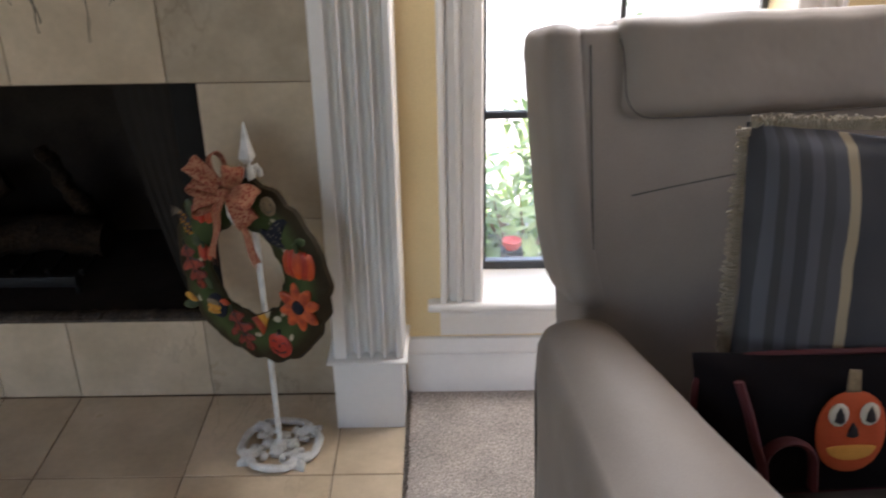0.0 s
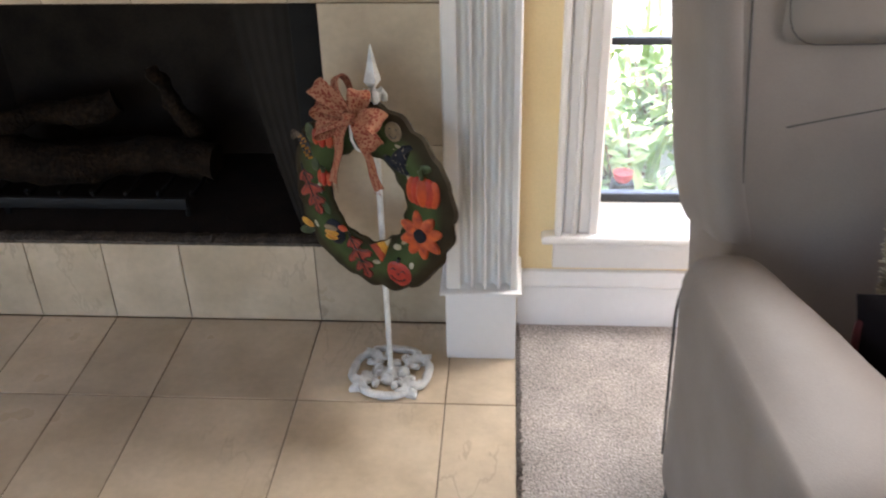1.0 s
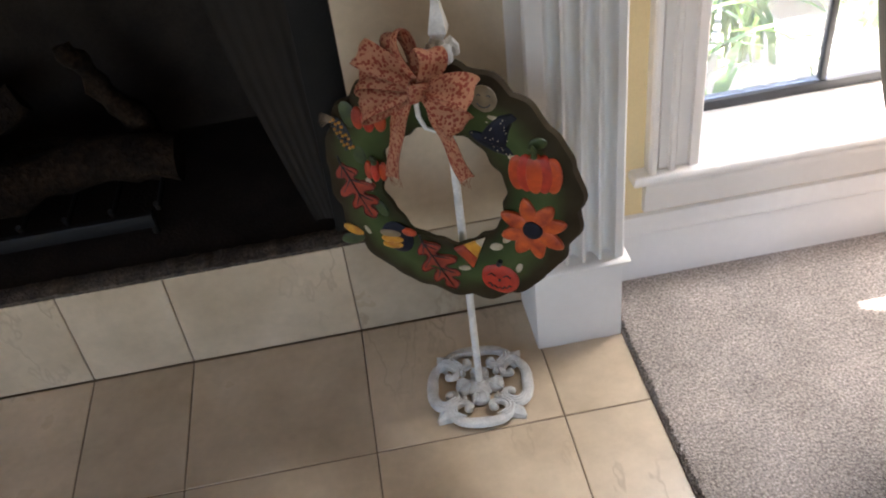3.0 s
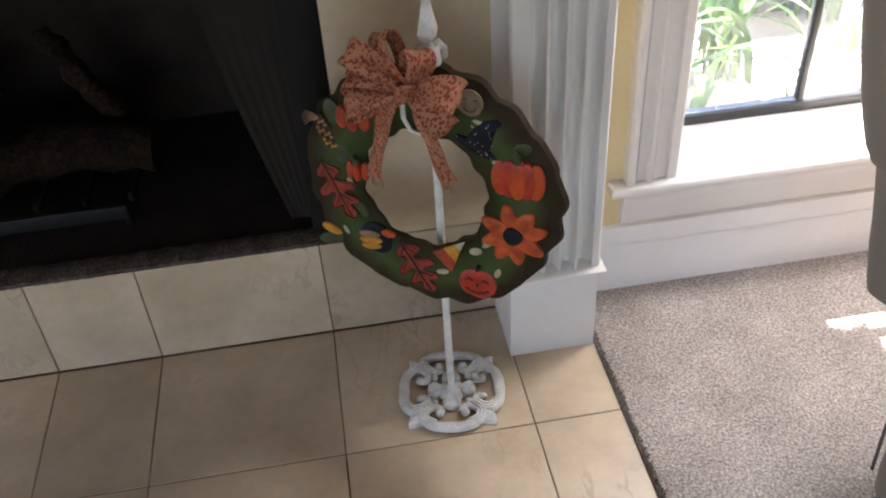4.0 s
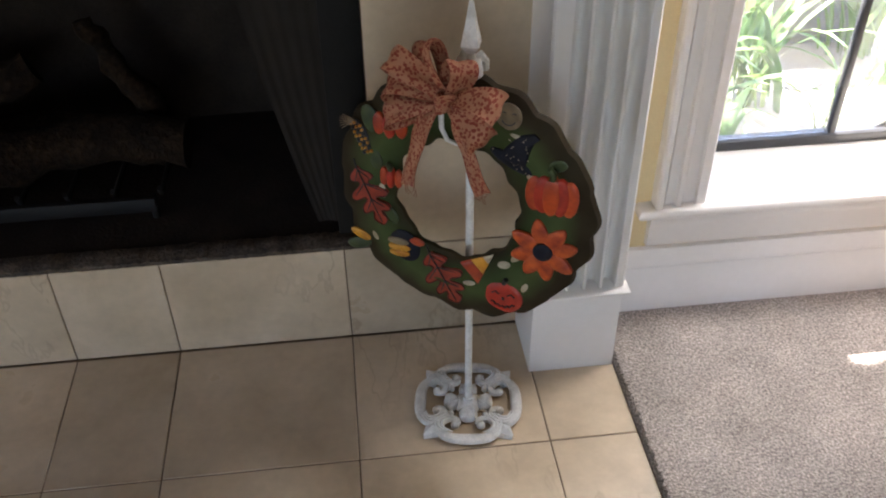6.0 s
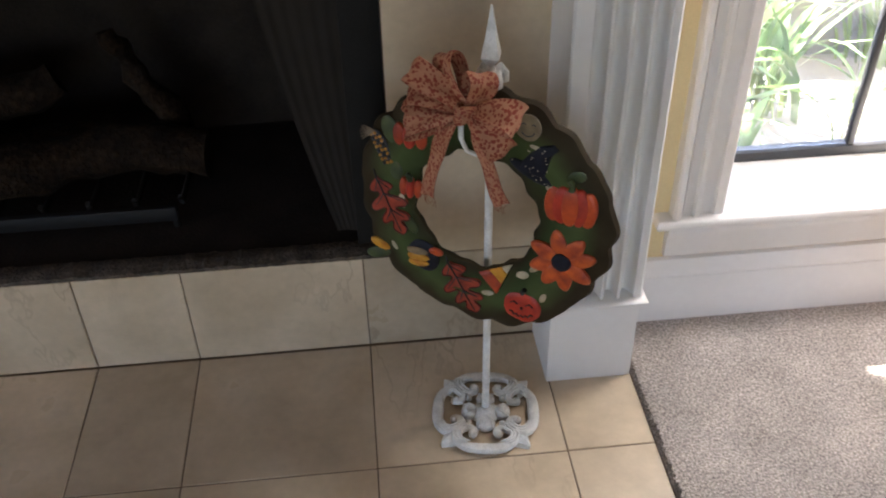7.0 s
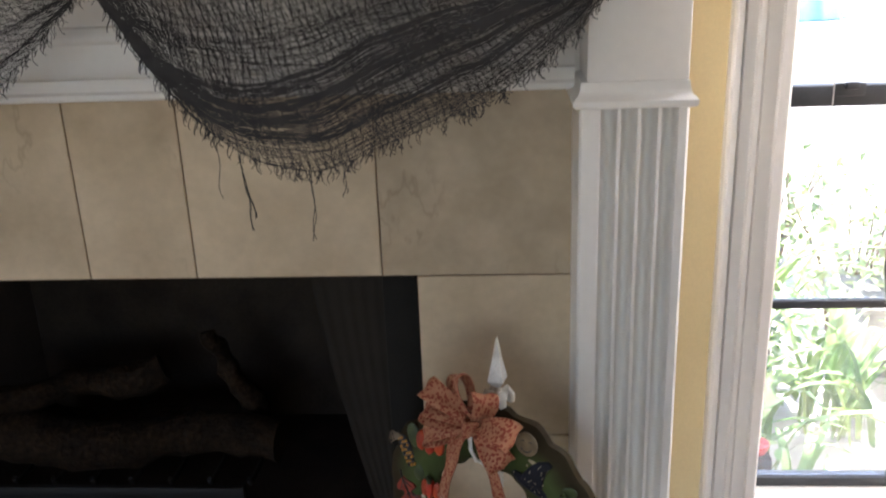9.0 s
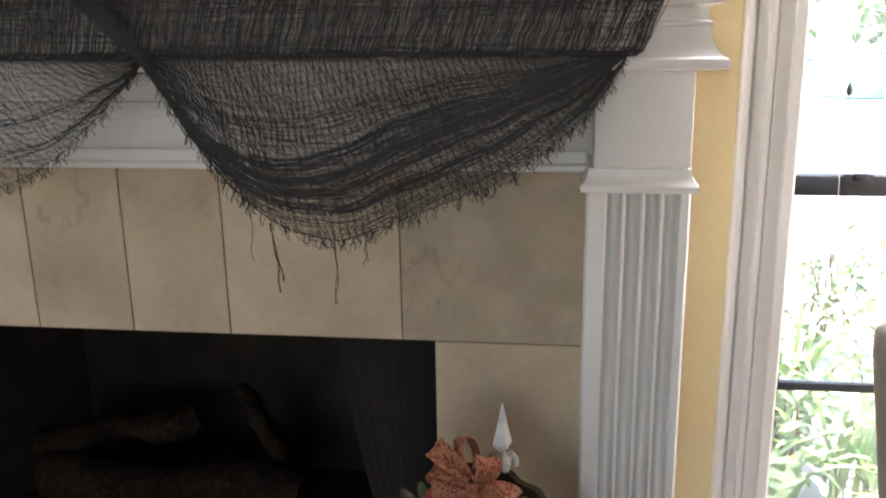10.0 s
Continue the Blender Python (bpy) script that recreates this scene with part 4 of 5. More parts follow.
def pumpkin(cx, cy, w, h, mat, label, lobes=5, stem=True):
    body = None
    order = sorted(range(lobes), key=lambda k: -abs(k - (lobes - 1) / 2))
    for k in order:
        off = (k - (lobes - 1) / 2) / ((lobes - 1) / 2)
        ol = oval(cx + off * w * 0.66, cy - abs(off) * h * 0.05, w * 0.36, h * (1 - 0.13 * abs(off)), 20)
        o = plaque("pumpkin" if body is None else "rib", ol, 0.017 - 0.007 * abs(off), mat if k % 2 == 0 else M_JACK, wreath if body is None else body, Z0, label if body is None else "")
        body = body or o
    if stem:
        part("stem", tube(bmesh.new(), [(cx, cy + h * 0.85, Z0 + 0.006), (cx + 0.002, cy + h * 1.15, Z0 + 0.009), (cx - 0.004, cy + h * 1.4, Z0 + 0.010)], lambda t: 0.0055 - 0.001 * t, 8), M_GREENLEAF, body, "dark green stem")
    return body


pumpkin(0.145, 0.057, 0.040, 0.034, M_ORANGE, "large ribbed orange pumpkin")
pumpkin(-0.114, 0.025, 0.019, 0.019, M_ORANGE, "small ribbed orange pumpkin", 3)
pumpkin(-0.114, 0.116, 0.028, 0.022, M_ORANGE, "orange pumpkin tucked under the bow", 3)

# sunflower
flower = plaque("flower", oval(0.139, -0.043, 0.016, 0.016), 0.017, M_NAVY, wreath, Z0, "dark domed flower centre")
for k in range(8):
    a = 2 * math.pi * k / 8 + 0.30 + 0.12 * math.sin(5 * k)
    ol = []
    for i in range(18):
        t = 2 * math.pi * i / 18
        r, s = 0.032 + 0.023 * math.cos(t), 0.0135 * math.sin(t) * (1 - 0.25 * math.cos(t))
        ol.append((0.139 + r * math.cos(a) - s * math.sin(a), -0.043 + r * math.sin(a) + s * math.cos(a)))
    plaque("petal", ol, 0.009 + 0.002 * (k % 2), M_PETAL, flower, Z0, "burnt orange petal")

# grinning jack o lantern
jack = plaque("jack_o_lantern", [(0.081 + 0.033 * math.cos(a) * (1 - 0.05 * math.cos(2 * a)), -0.150 + 0.028 * math.sin(a) * (1 + 0.04 * math.cos(5 * a))) for a in (2 * math.pi * i / 30 for i in range(30))], 0.009, M_JACK, wreath, Z0, "red-orange grinning pumpkin face")
for dx in (-0.013, 0.013):
    part("eye", tube(bmesh.new(), [(0.081 + dx - 0.006, -0.144, 0.0180), (0.081 + dx, -0.139, 0.0186), (0.081 + dx + 0.006, -0.144, 0.0180)], 0.0014, 6), M_INK, jack, "black eye")
part("mouth", tube(bmesh.new(), [(0.081 - 0.020 + 0.004 * i, -0.159 - 0.008 * math.sin(math.pi * i / 10) + (0.0022 if i % 2 else -0.0022), 0.0178) for i in range(11)], 0.0017, 6), M_INK, jack, "black jagged mouth")
part("nose", tube(bmesh.new(), [(0.081, -0.152, 0.0186), (0.0815, -0.148, 0.0188)], 0.0022, 6), M_INK, jack, "black nose")
part("stem", tube(bmesh.new(), [(0.081, -0.121, 0.018), (0.085, -0.111, 0.02)], 0.004, 8), M_INK, jack, "black stem")

# candy corn in three bands
A, B, C = Vector((0.060, -0.074)), Vector((0.005, -0.104)), Vector((0.037, -0.137))


def band(t0, t1):
    p = [A.lerp(B, t0), A.lerp(B, t1), A.lerp(C, t1), A.lerp(C, t0)]
    out = []
    for i in range(4):
        for s in range(4):
            out.append(tuple(p[i].lerp(p[(i + 1) % 4], s / 4)))
    return out


corn = plaque("candy_corn", band(0.0, 0.30), 0.008, M_CREAM, wreath, Z0, "cream tip of a candy corn")
plaque("yellow_band", band(0.30, 0.66), 0.009, M_YEL, corn)
plaque("orange_band", band(0.66, 1.0), 0.009, M_ORANGE, corn)


def oak_leaf(x0, y0, x1, y1, width, label):
    """Tip at x0, y0, stalk at x1, y1: a lobed plate with a raised dark edge and veins."""
    root, d = Vector((x1, y1)), Vector((x0 - x1, y0 - y1))
    length = d.length
    d.normalize()
    s = Vector((-d.y, d.x))
    half = ((0.00, 0.04), (0.06, 0.16), (0.14, 0.52), (0.22, 0.60), (0.25, 0.44), (0.27, 0.24), (0.34, 0.30), (0.44, 0.86), (0.53, 0.98), (0.57, 0.78), (0.55, 0.34),
            (0.60, 0.27), (0.70, 0.66), (0.79, 0.74), (0.82, 0.56), (0.79, 0.26), (0.84, 0.22), (0.93, 0.36), (1.00, 0.22))
    ring = [(t, w) for t, w in half] + [(1.03, 0.0)] + [(t - 0.03, -w) for t, w in reversed(half[1:])]
    fine = interp([(*(root + d * length * t + s * width * w), 0) for t, w in ring + ring[:1]], 90)[:-1]
    bm = bmesh.new()
    low = [bm.verts.new((p.x, p.y, Z0 - 0.001)) for p in fine]
    top = [bm.verts.new((p.x, p.y, Z0 + 0.0042 + 0.0012 * math.sin(60 * p.x))) for p in fine]
    bm.faces.new(top)
    for i in range(len(fine)):
        k = (i + 1) % len(fine)
        bm.faces.new((low[i], low[k], top[k], top[i]))
    bmesh.ops.triangulate(bm, faces=[f for f in bm.faces if len(f.verts) > 4])
    bmesh.ops.recalc_face_normals(bm, faces=bm.faces)
    body = part("oak_leaf", bm, M_REDLEAF, wreath, label, smooth=False)
    part("edge", tube(bmesh.new(), [(p.x, p.y, Z0 + 0.0046) for p in fine + fine[:1]], 0.0011, 5), M_LEAFEDGE, body, "dark painted edge")
    v = bmesh.new()

    def on(t, w):
        return (*(root + d * length * t + s * w * width), Z0 + 0.0056)
    tube(v, [on(-0.14, 0.10), on(0.0, 0.0), on(0.3, 0.02), on(0.65, -0.02), on(0.98, 0)], lambda q: 0.0016 - 0.0008 * q, 6)
    for t, w in ((0.04, 0.42), (0.28, 0.75), (0.56, 0.52)):
        for sg in (-1, 1):
            tube(v, [on(t, 0), on(t + 0.10, sg * w * 0.5), on(t + 0.18, sg * w)], lambda q: 0.0012 - 0.0006 * q, 5)
    part("vein", v, M_INK, body, "thin dark veins")
    return body


oak_leaf(0.002, -0.183, -0.048, -0.100, 0.036, "rust red oak leaf")
oak_leaf(-0.130, -0.064, -0.174, 0.030, 0.034, "rust red oak leaf")

# witch hat
hat = plaque("witch_hat", oval(0.080, 0.098, 0.036, 0.010, 24, -0.42), 0.007, M_NAVY, wreath, Z0, "navy spotted pointed hat")
cone = [(0.062, 0.104), (0.068, 0.116), (0.080, 0.132), (0.094, 0.144), (0.112, 0.149), (0.120, 0.142), (0.113, 0.136), (0.108, 0.122), (0.105, 0.106), (0.100, 0.092), (0.083, 0.094)]
plaque("crown", cone, 0.010, M_NAVY, hat)
rs = random.Random(3)
for k in range(26):
    t = rs.random()
    x, y = (0.05 + 0.064 * rs.random(), 0.0) if k < 12 else (0.070 + 0.036 * rs.random(), 0.0)
    y = 0.098 - 0.44 * (x - 0.080) + rs.uniform(-0.005, 0.005) if k < 12 else 0.104 + rs.random() * 0.036
    b = bmesh.new()
    bmesh.ops.create_icosphere(b, subdivisions=1, radius=0.0011, matrix=Matrix.Translation((x, y, Z0 + (0.0041 if k < 12 else 0.0060))))
    part("dot", b, M_CREAM, hat)

# pale smiling disc
face = plaque("face_disc", oval(0.072, 0.168, 0.020, 0.021), 0.006, M_TAN, wreath, Z0, "pale tan round face")
part("smile", tube(bmesh.new(), [(0.073 + 0.011 * math.cos(a), 0.168 + 0.012 * math.sin(a), Z0 + 0.0040) for a in (math.pi * (1.15 + 0.7 * i / 8) for i in range(9))], 0.0010, 5), M_INK, face, "thin black smile")
for dx in (-0.007, 0.008):
    part("eye", tube(bmesh.new(), [(0.073 + dx - 0.003, 0.174, Z0 + 0.0040), (0.073 + dx, 0.176, Z0 + 0.0041), (0.073 + dx + 0.003, 0.174, Z0 + 0.0040)], 0.0009, 5), M_INK, face)

# dark gourd with yellow ribs, yellow and green leaf, corn cob, twigs
gourd = plaque("gourd", oval(-0.093, -0.100, 0.026, 0.030, 24, 0.55), 0.008, M_NAVY, wreath, Z0, "navy gourd with yellow ribs")
for k, (x, y, rx, ry, mat) in enumerate(((-0.103, -0.092, 0.020, 0.0075, M_TAN), (-0.101, -0.103, 0.021, 0.0075, M_YEL), (-0.101, -0.114, 0.019, 0.007, M_YEL))):
    plaque("yellow_rib", oval(x, y, rx, ry, 18, 0.06), 0.012 + 0.001 * k, mat, gourd, Z0, "yellow and tan rib")
plaque("orange_tip", oval(-0.071, -0.086, 0.013, 0.0065, 16, -0.15), 0.010, M_ORANGE, gourd, Z0, "orange tip")
plaque("yellow_leaf", oval(-0.174, -0.100, 0.019, 0.0085, 18, -0.30), 0.008, M_YEL, wreath, 0.010, "yellow leaf at the rim")
plaque("green_leaf", oval(-0.178, -0.119, 0.024, 0.011, 18, 0.35), 0.008, M_GREENLEAF, wreath, 0.009, "green leaf at the rim")
cob = plaque("corn_cob", oval(-0.163, 0.085, 0.012, 0.030, 20, 0.42), 0.007, M_INK, wreath, Z0, "dark cob with golden kernels")
for r in range(8):
    for c in range(3):
        b = bmesh.new()
        bmesh.ops.create_icosphere(b, subdivisions=1, radius=0.0030, matrix=Matrix.Translation((-0.163 + (c - 1) * 0.0062 - (r - 3.5) * 0.0030, 0.085 + (r - 3.5) * 0.0066 + (c - 1) * 0.0028, Z0 + 0.0048)))
        part("kernel", b, M_YEL if (r + c) % 3 else M_INK, cob)
for k in range(7):
    a = 2.1 + 0.22 * k
    b = bmesh.new()
    tube(b, [(-0.172, 0.106, Z0), (-0.172 + 0.012 * math.cos(a), 0.108 + 0.012 * math.sin(a), Z0 + 0.010), (-0.172 + 0.022 * math.cos(a + 0.3), 0.110 + 0.020 * math.sin(a + 0.3), Z0 + 0.014)], lambda t: 0.0014 * (1 - 0.6 * t), 5)
    part("twig", b, M_BARK, wreath)
for k, (x, y, rx, ry, t) in enumerate(((-0.143, 0.052, 0.013, 0.020, 0.4), (-0.116, -0.046, 0.010, 0.018, 0.6), (0.150, 0.106, 0.014, 0.009, 0.3), (-0.148, 0.118, 0.014, 0.024, 0.3))):
    plaque("painted_leaf", oval(x, y, rx, ry, 16, t), 0.005, M_GREENLEAF, wreath, Z0, "small dark green leaf")
for k, (x, y, rx, ry, t) in enumerate(((0.078, -0.088, 0.011, 0.007, 0.3), (0.099, -0.066, 0.015, 0.006, 0.9), (0.114, -0.122, 0.005, 0.010, -0.35), (0.113, 0.076, 0.010, 0.005, -0.6), (-0.130, -0.004, 0.006, 0.013, 0.2), (0.021, -0.141, 0.011, 0.005, 0.2), (0.083, 0.140, 0.012, 0.0035, -0.15), (-0.146, -0.094, 0.004, 0.009, 0.5))):
    plaque("worn_patch", oval(x, y, rx, ry, 14, t), 0.003, M_CREAM, wreath, Z0 + 0.001, "bare pale worn spot")


# ---- ribbon bow ----
def ribbon(pts, sides, width, parent, name, uv_off=0.0, thick=0.0007, cup=0.0):
    """A cloth band through points; sides gives the direction across it at each point."""
    bm = bmesh.new()
    uvl = bm.loops.layers.uv.new("UVMap")
    pts = [Vector(p) for p in pts]
    run, rows, acc = [0.0], [], 0.0
    for a, b in zip(pts, pts[1:]):
        acc += (b - a).length
        run.append(acc)
    NW = 6
    for i, p in enumerate(pts):
        d = (pts[min(i + 1, len(pts) - 1)] - pts[max(i - 1, 0)]).normalized()
        s = Vector(sides[i] if isinstance(sides, list) else sides)
        s = (s - d * s.dot(d)).normalized()
        nn = d.cross(s)
        w = width(i / (len(pts) - 1)) if callable(width) else width
        rows.append([[bm.verts.new(p + s * w * (j / NW - 0.5) + nn * (cup * (1 - (2 * j / NW - 1) ** 2) + o + 0.0018 * math.sin(9 * j / NW + 40 * run[i]))) for j in range(NW + 1)] for o in (thick, -thick)])
    for i in range(len(rows) - 1):
        for layer in (0, 1):
            for j in range(NW):
                q = [(i, j), (i, j + 1), (i + 1, j + 1), (i + 1, j)]
                f = bm.faces.new([rows[a][layer][b] for a, b in (q if layer == 0 else q[::-1])])
                for lp, (a, b) in zip(f.loops, q if layer == 0 else q[::-1]):
                    lp[uvl].uv = (run[a] + uv_off, 0.045 * b / NW + layer * 0.5)
        for j in (0, NW):
            q = (rows[i][0][j], rows[i + 1][0][j], rows[i + 1][1][j], rows[i][1][j])
            bm.faces.new(q if j else q[::-1])
    return part(name, bm, M_RIBBON, parent)


bow = holder("ribbon_bow", "salmon and rust leopard print ribbon bow tied to the wreath", "bow", WR)
BC = Vector((-0.011, 0.190, 0.036))


def loop(tip_a, tip_b, open_by, turn, k, root=BC):
    """One puffed loop whose tip edge runs from tip_a to tip_b; turn leans its opening to one side."""
    A, B = Vector(tip_a), Vector(tip_b)
    e = (A + B) / 2 - root
    length = e.length
    e.normalize()
    wide = B - A
    full = wide.length
    wide = (wide - e * wide.dot(e)).normalized()
    fold = e.cross(wide)
    if fold.z < 0:
        fold = -fold
    spin = Matrix.Rotation(turn, 3, e)
    wide, fold = spin @ wide, spin @ fold
    pts = []
    for i in range(33):
        a = 2 * math.pi * i / 32
        along = length * (0.5 - 0.5 * math.cos(a)) ** 0.72
        bulge = open_by * math.sin(a) * (0.45 + 0.55 * math.sin(a / 2) ** 2)
        pts.append(root + e * along + fold * bulge)
    ribbon(pts, wide, lambda t: 0.013 + (full - 0.013) * math.sin(math.pi * t) ** 0.75, bow, "loop", 0.3 * k)


for k, (a, b, o, turn) in enumerate((((-0.098, 0.231, 0.066), (-0.078, 0.266, 0.058), 0.017, 0.55), ((-0.066, 0.252, 0.030), (-0.030, 0.280, 0.034), 0.019, -0.35),
                                    ((-0.104, 0.176, 0.052), (-0.098, 0.218, 0.044), 0.020, 0.85), ((-0.106, 0.118, 0.034), (-0.118, 0.156, 0.030), 0.017, 0.55),
                                    ((-0.008, 0.236, 0.044), (0.030, 0.258, 0.036), 0.020, 0.50), ((0.066, 0.178, 0.066), (0.082, 0.224, 0.056), 0.020, -0.55),
                                    ((0.032, 0.122, 0.046), (0.068, 0.152, 0.050), 0.020, -0.70))):
    loop(a, b, o, turn, k)
for k, (a, b, c, d, w0, w1) in enumerate((((-0.036, 0.172, 0.030), (-0.056, 0.125, 0.036), (-0.076, 0.085, 0.020), (-0.079, 0.027, 0.024), 0.024, 0.024), ((0.002, 0.160, 0.034), (0.008, 0.118, 0.036), (0.022, 0.080, 0.018), (0.042, 0.038, 0.022), 0.016, 0.027))):
    a, b, c, d = Vector(a), Vector(b), Vector(c), Vector(d)
    pts = [((1 - t) ** 3) * a + 3 * t * (1 - t) ** 2 * b + 3 * t * t * (1 - t) * c + t ** 3 * d + Vector((0, 0, 0.005 * math.sin(8 * t + k))) for t in (i / 20 for i in range(21))]
    tail = ribbon(pts, [Vector((1, 0.25, 0.25 * math.sin(3 * i / 20 + k))) for i in range(21)], lambda t: w0 + (w1 - w0) * t, bow, "tail", 2.0 + k)
    rr = random.Random(k)
    for j in range(9):
        s = pts[-1] + Vector((rr.uniform(-0.012, 0.012), 0.002, 0))
        part("frayed_thread", tube(bmesh.new(), [s, s + Vector((rr.uniform(-0.004, 0.004), -0.008, 0.001)), s + Vector((rr.uniform(-0.008, 0.008), -rr.uniform(0.010, 0.022), 0.0))], 0.0004, 4), M_RIBBON, tail)
ribbon([BC + Vector((0.013 * math.sin(a), 0.004 * math.sin(2 * a), 0.014 + 0.010 * math.cos(a))) for a in (2 * math.pi * i / 16 for i in range(17))], Vector((0.2, 1, 0)), 0.026, bow, "knot", 4.0)


# ---- gauze draped over the mantel ----
class Threads:
    """Collects flat threads into one mesh."""

    def __init__(self):
        self.v, self.f = [], []

    def add(self, pts, width):
        base = len(self.v)
        for i, p in enumerate(pts):
            d = pts[min(i + 1, len(pts) - 1)] - pts[max(i - 1, 0)]
            s = Vector((d.z, 0, -d.x))
            s = s.normalized() if s.length > 1e-6 else Vector((1, 0, 0))
            w = width * 0.5
            self.v += [tuple(p - s * w), tuple(p + s * w)]
        for i in range(len(pts) - 1):
            k = base + 2 * i
            self.f.append((k, k + 1, k + 3, k + 2))

    def mesh(self, name, mat, parent, label):
        me = bpy.data.meshes.new(name)
        me.from_pydata(self.v, [], self.f)
        me.materials.append(mat)
        ob = new(name, me)
        ob.parent = parent
        return tagged(ob, label, kind="stuff")


gauze = holder("gauze_drape", "torn charcoal gauze cloth draped in swags over the mantel shelf", "cloth", Matrix.Identity(4))
LIPY = -0.2015


def swag(top_a, top_b, outline, seed, folds, flip=False, rows=110, columns=540):
    g = random.Random(seed)
    T = Threads()
    NS, NV = 300, rows
    bottom = interp([(x, 0, z) for x, z in outline], NS)
    ts = [Vector((top_a + (top_b - top_a) * (i / (NS - 1)) ** 1.15, 0, 1.392)) for i in range(NS)]

    def at(s, v):
        """s, v in 0..1 on the hanging cloth."""
        fi = min(max(s, 0), 1) * (NS - 1)
        i = min(int(fi), NS - 2)
        f = fi - i
        t, b = ts[i].lerp(ts[i + 1], f), bottom[i].lerp(bottom[i + 1], f)
        p = t.lerp(b, v)
        w = noise.noise(Vector((p.x * 14 + seed, p.z * 14, 0)))
        q = noise.noise(Vector((p.x * 60, p.z * 60, seed)))
        p.x += 0.006 * w + 0.0016 * q
        p.z += 0.006 * noise.noise(Vector((p.x * 12, p.z * 12, 5 + seed))) + 0.0016 * noise.noise(Vector((p.x * 55, p.z * 55, 9)))
        p.y = LIPY - 0.004 - 0.010 * math.sin(v * 11 + 3 * s) * v * (1 - 0.4 * v) - 0.004 * w + 0.012 * v
        return p

    for k in range(NV):
        v = (k + 0.5) / NV + g.uniform(-0.004, 0.004)
        T.add([at(i / 150, v + 0.009 * math.sin(i * 0.9 + k * 1.7) + 0.004 * math.sin(i * 0.23 + k)) for i in range(151)], g.uniform(0.0003, 0.0007))
    for k in range(columns):
        s = (k + 0.5) / columns + g.uniform(-0.0014, 0.0014)
        lo = 1.0 if g.random() > 0.1 else g.uniform(0.85, 1.0)
        slant = 0.13 if not flip else -0.13
        T.add([at(s + slant * (i / 34 - 0.3) + 0.0022 * math.sin(i * 1.4 + k * 0.9), lo * i / 34) for i in range(35)], g.uniform(0.0005, 0.0012))
    # gathered folds: threads drawn close together, from the gather down and across
    for v0, v1, power, spread, count in folds:
        for _ in range(count):
            o, ph = g.gauss(0, spread), g.uniform(0, 6)
            T.add([at(i / 60, min(0.99, max(0.0, v1 + (v0 - v1) * (1 - i / 60) ** power + o * (0.35 + 0.65 * math.sin(math.pi * i / 60)) + 0.012 * math.sin(i * 0.17 + ph) + 0.006 * math.sin(i * 0.5 + 2 * ph)))) + Vector((0, -0.004, 0)) for i in range(61)], g.uniform(0.0006, 0.0013))
    # torn fringe
    for _ in range(330):
        s = g.random()
        p = at(s, 1.0)
        ln = g.uniform(0.008, 0.026)
        bend, ph = g.uniform(-0.6, 0.6), g.uniform(0, 6)
        out = Vector((bend * 0.5, 0, -1)).normalized()
        T.add([p + Vector((0, 0, 0.004)) + out * ln * t + Vector((0.0045 * math.sin(5 * t + ph) * t, -0.002, 0.003 * math.sin(4 * t + ph) * t)) for t in (i / 7 for i in range(8))], g.uniform(0.0009, 0.0016))
    return T, at


main, at_main = swag(-0.385, 0.400, [(-0.385, 1.388), (-0.345, 1.315), (-0.280, 1.215), (-0.180, 1.115), (-0.06, 1.088), (0.06, 1.132), (0.19, 1.186), (0.325, 1.280), (0.400, 1.388)], 3, ((0.97, 0.30, 1.35, 0.070, 60), (0.95, 0.36, 1.3, 0.016, 34), (0.98, 0.46, 1.2, 0.014, 26), (0.99, 0.62, 1.0, 0.030, 26), (0.96, 0.20, 1.5, 0.012, 18), (0.7, 0.16, 2.0, 0.05, 14), (0.97, 0.80, 0.8, 0.04, 12), (0.6, 0.5, 1.0, 0.16, 24)))
gf = random.Random(8)
for x0, z0, x1, z1, wgt in ((-0.182, 1.118, -0.168, 1.006, 5), (-0.072, 1.085, -0.072, 0.985, 2), (-0.215, 1.14, -0.215, 1.055, 1), (-0.02, 1.09, -0.02, 1.05, 2)):
    for _ in range(wgt):
        ph = gf.uniform(0, 6)
        main.add([Vector((x0 + (x1 - x0) * t + 0.005 * math.sin(7 * t + ph) * t + gf.uniform(-0.0006, 0.0006), LIPY + 0.003, z0 + (z1 - z0) * t * (1 - 0.1 * math.sin(ph)))) for t in (i / 24 for i in range(25))], 0.0013)
main.mesh("main_swag", M_NET, gauze, "see-through charcoal netting with frayed hem")
left, _ = swag(-0.375, -1.16, [(-0.378, 1.388), (-0.43, 1.335), (-0.49, 1.278), (-0.545, 1.232), (-0.62, 1.19), (-0.75, 1.15), (-0.90, 1.16), (-1.05, 1.25), (-1.16, 1.388)], 11, ((0.6, 0.35, 1.2, 0.05, 8), (0.9, 0.6, 1.2, 0.04, 8)), True, 70, 300)
left.mesh("side_swag", M_NET, gauze, "see-through charcoal netting with frayed hem")
topl = Threads()
gq = random.Random(4)


def on_shelf(x, f):
    """The upper cloth, from the lip back over the cove."""
    y, z = (LIPY - 0.004 + 0.05 * f, 1.389 + 0.03 * f) if f < 0.3 else (-0.1905 + 0.006 * (f - 0.3), 1.398 + 0.10 * (f - 0.3) / 0.7)
    return Vector((x + 0.045 * f * (x + 1.45) / 1.86 + 0.004 * noise.noise(Vector((x * 30, f * 6, 1))), y - 0.0015, z + 0.004 * noise.noise(Vector((x * 18, f * 5, 3)))))


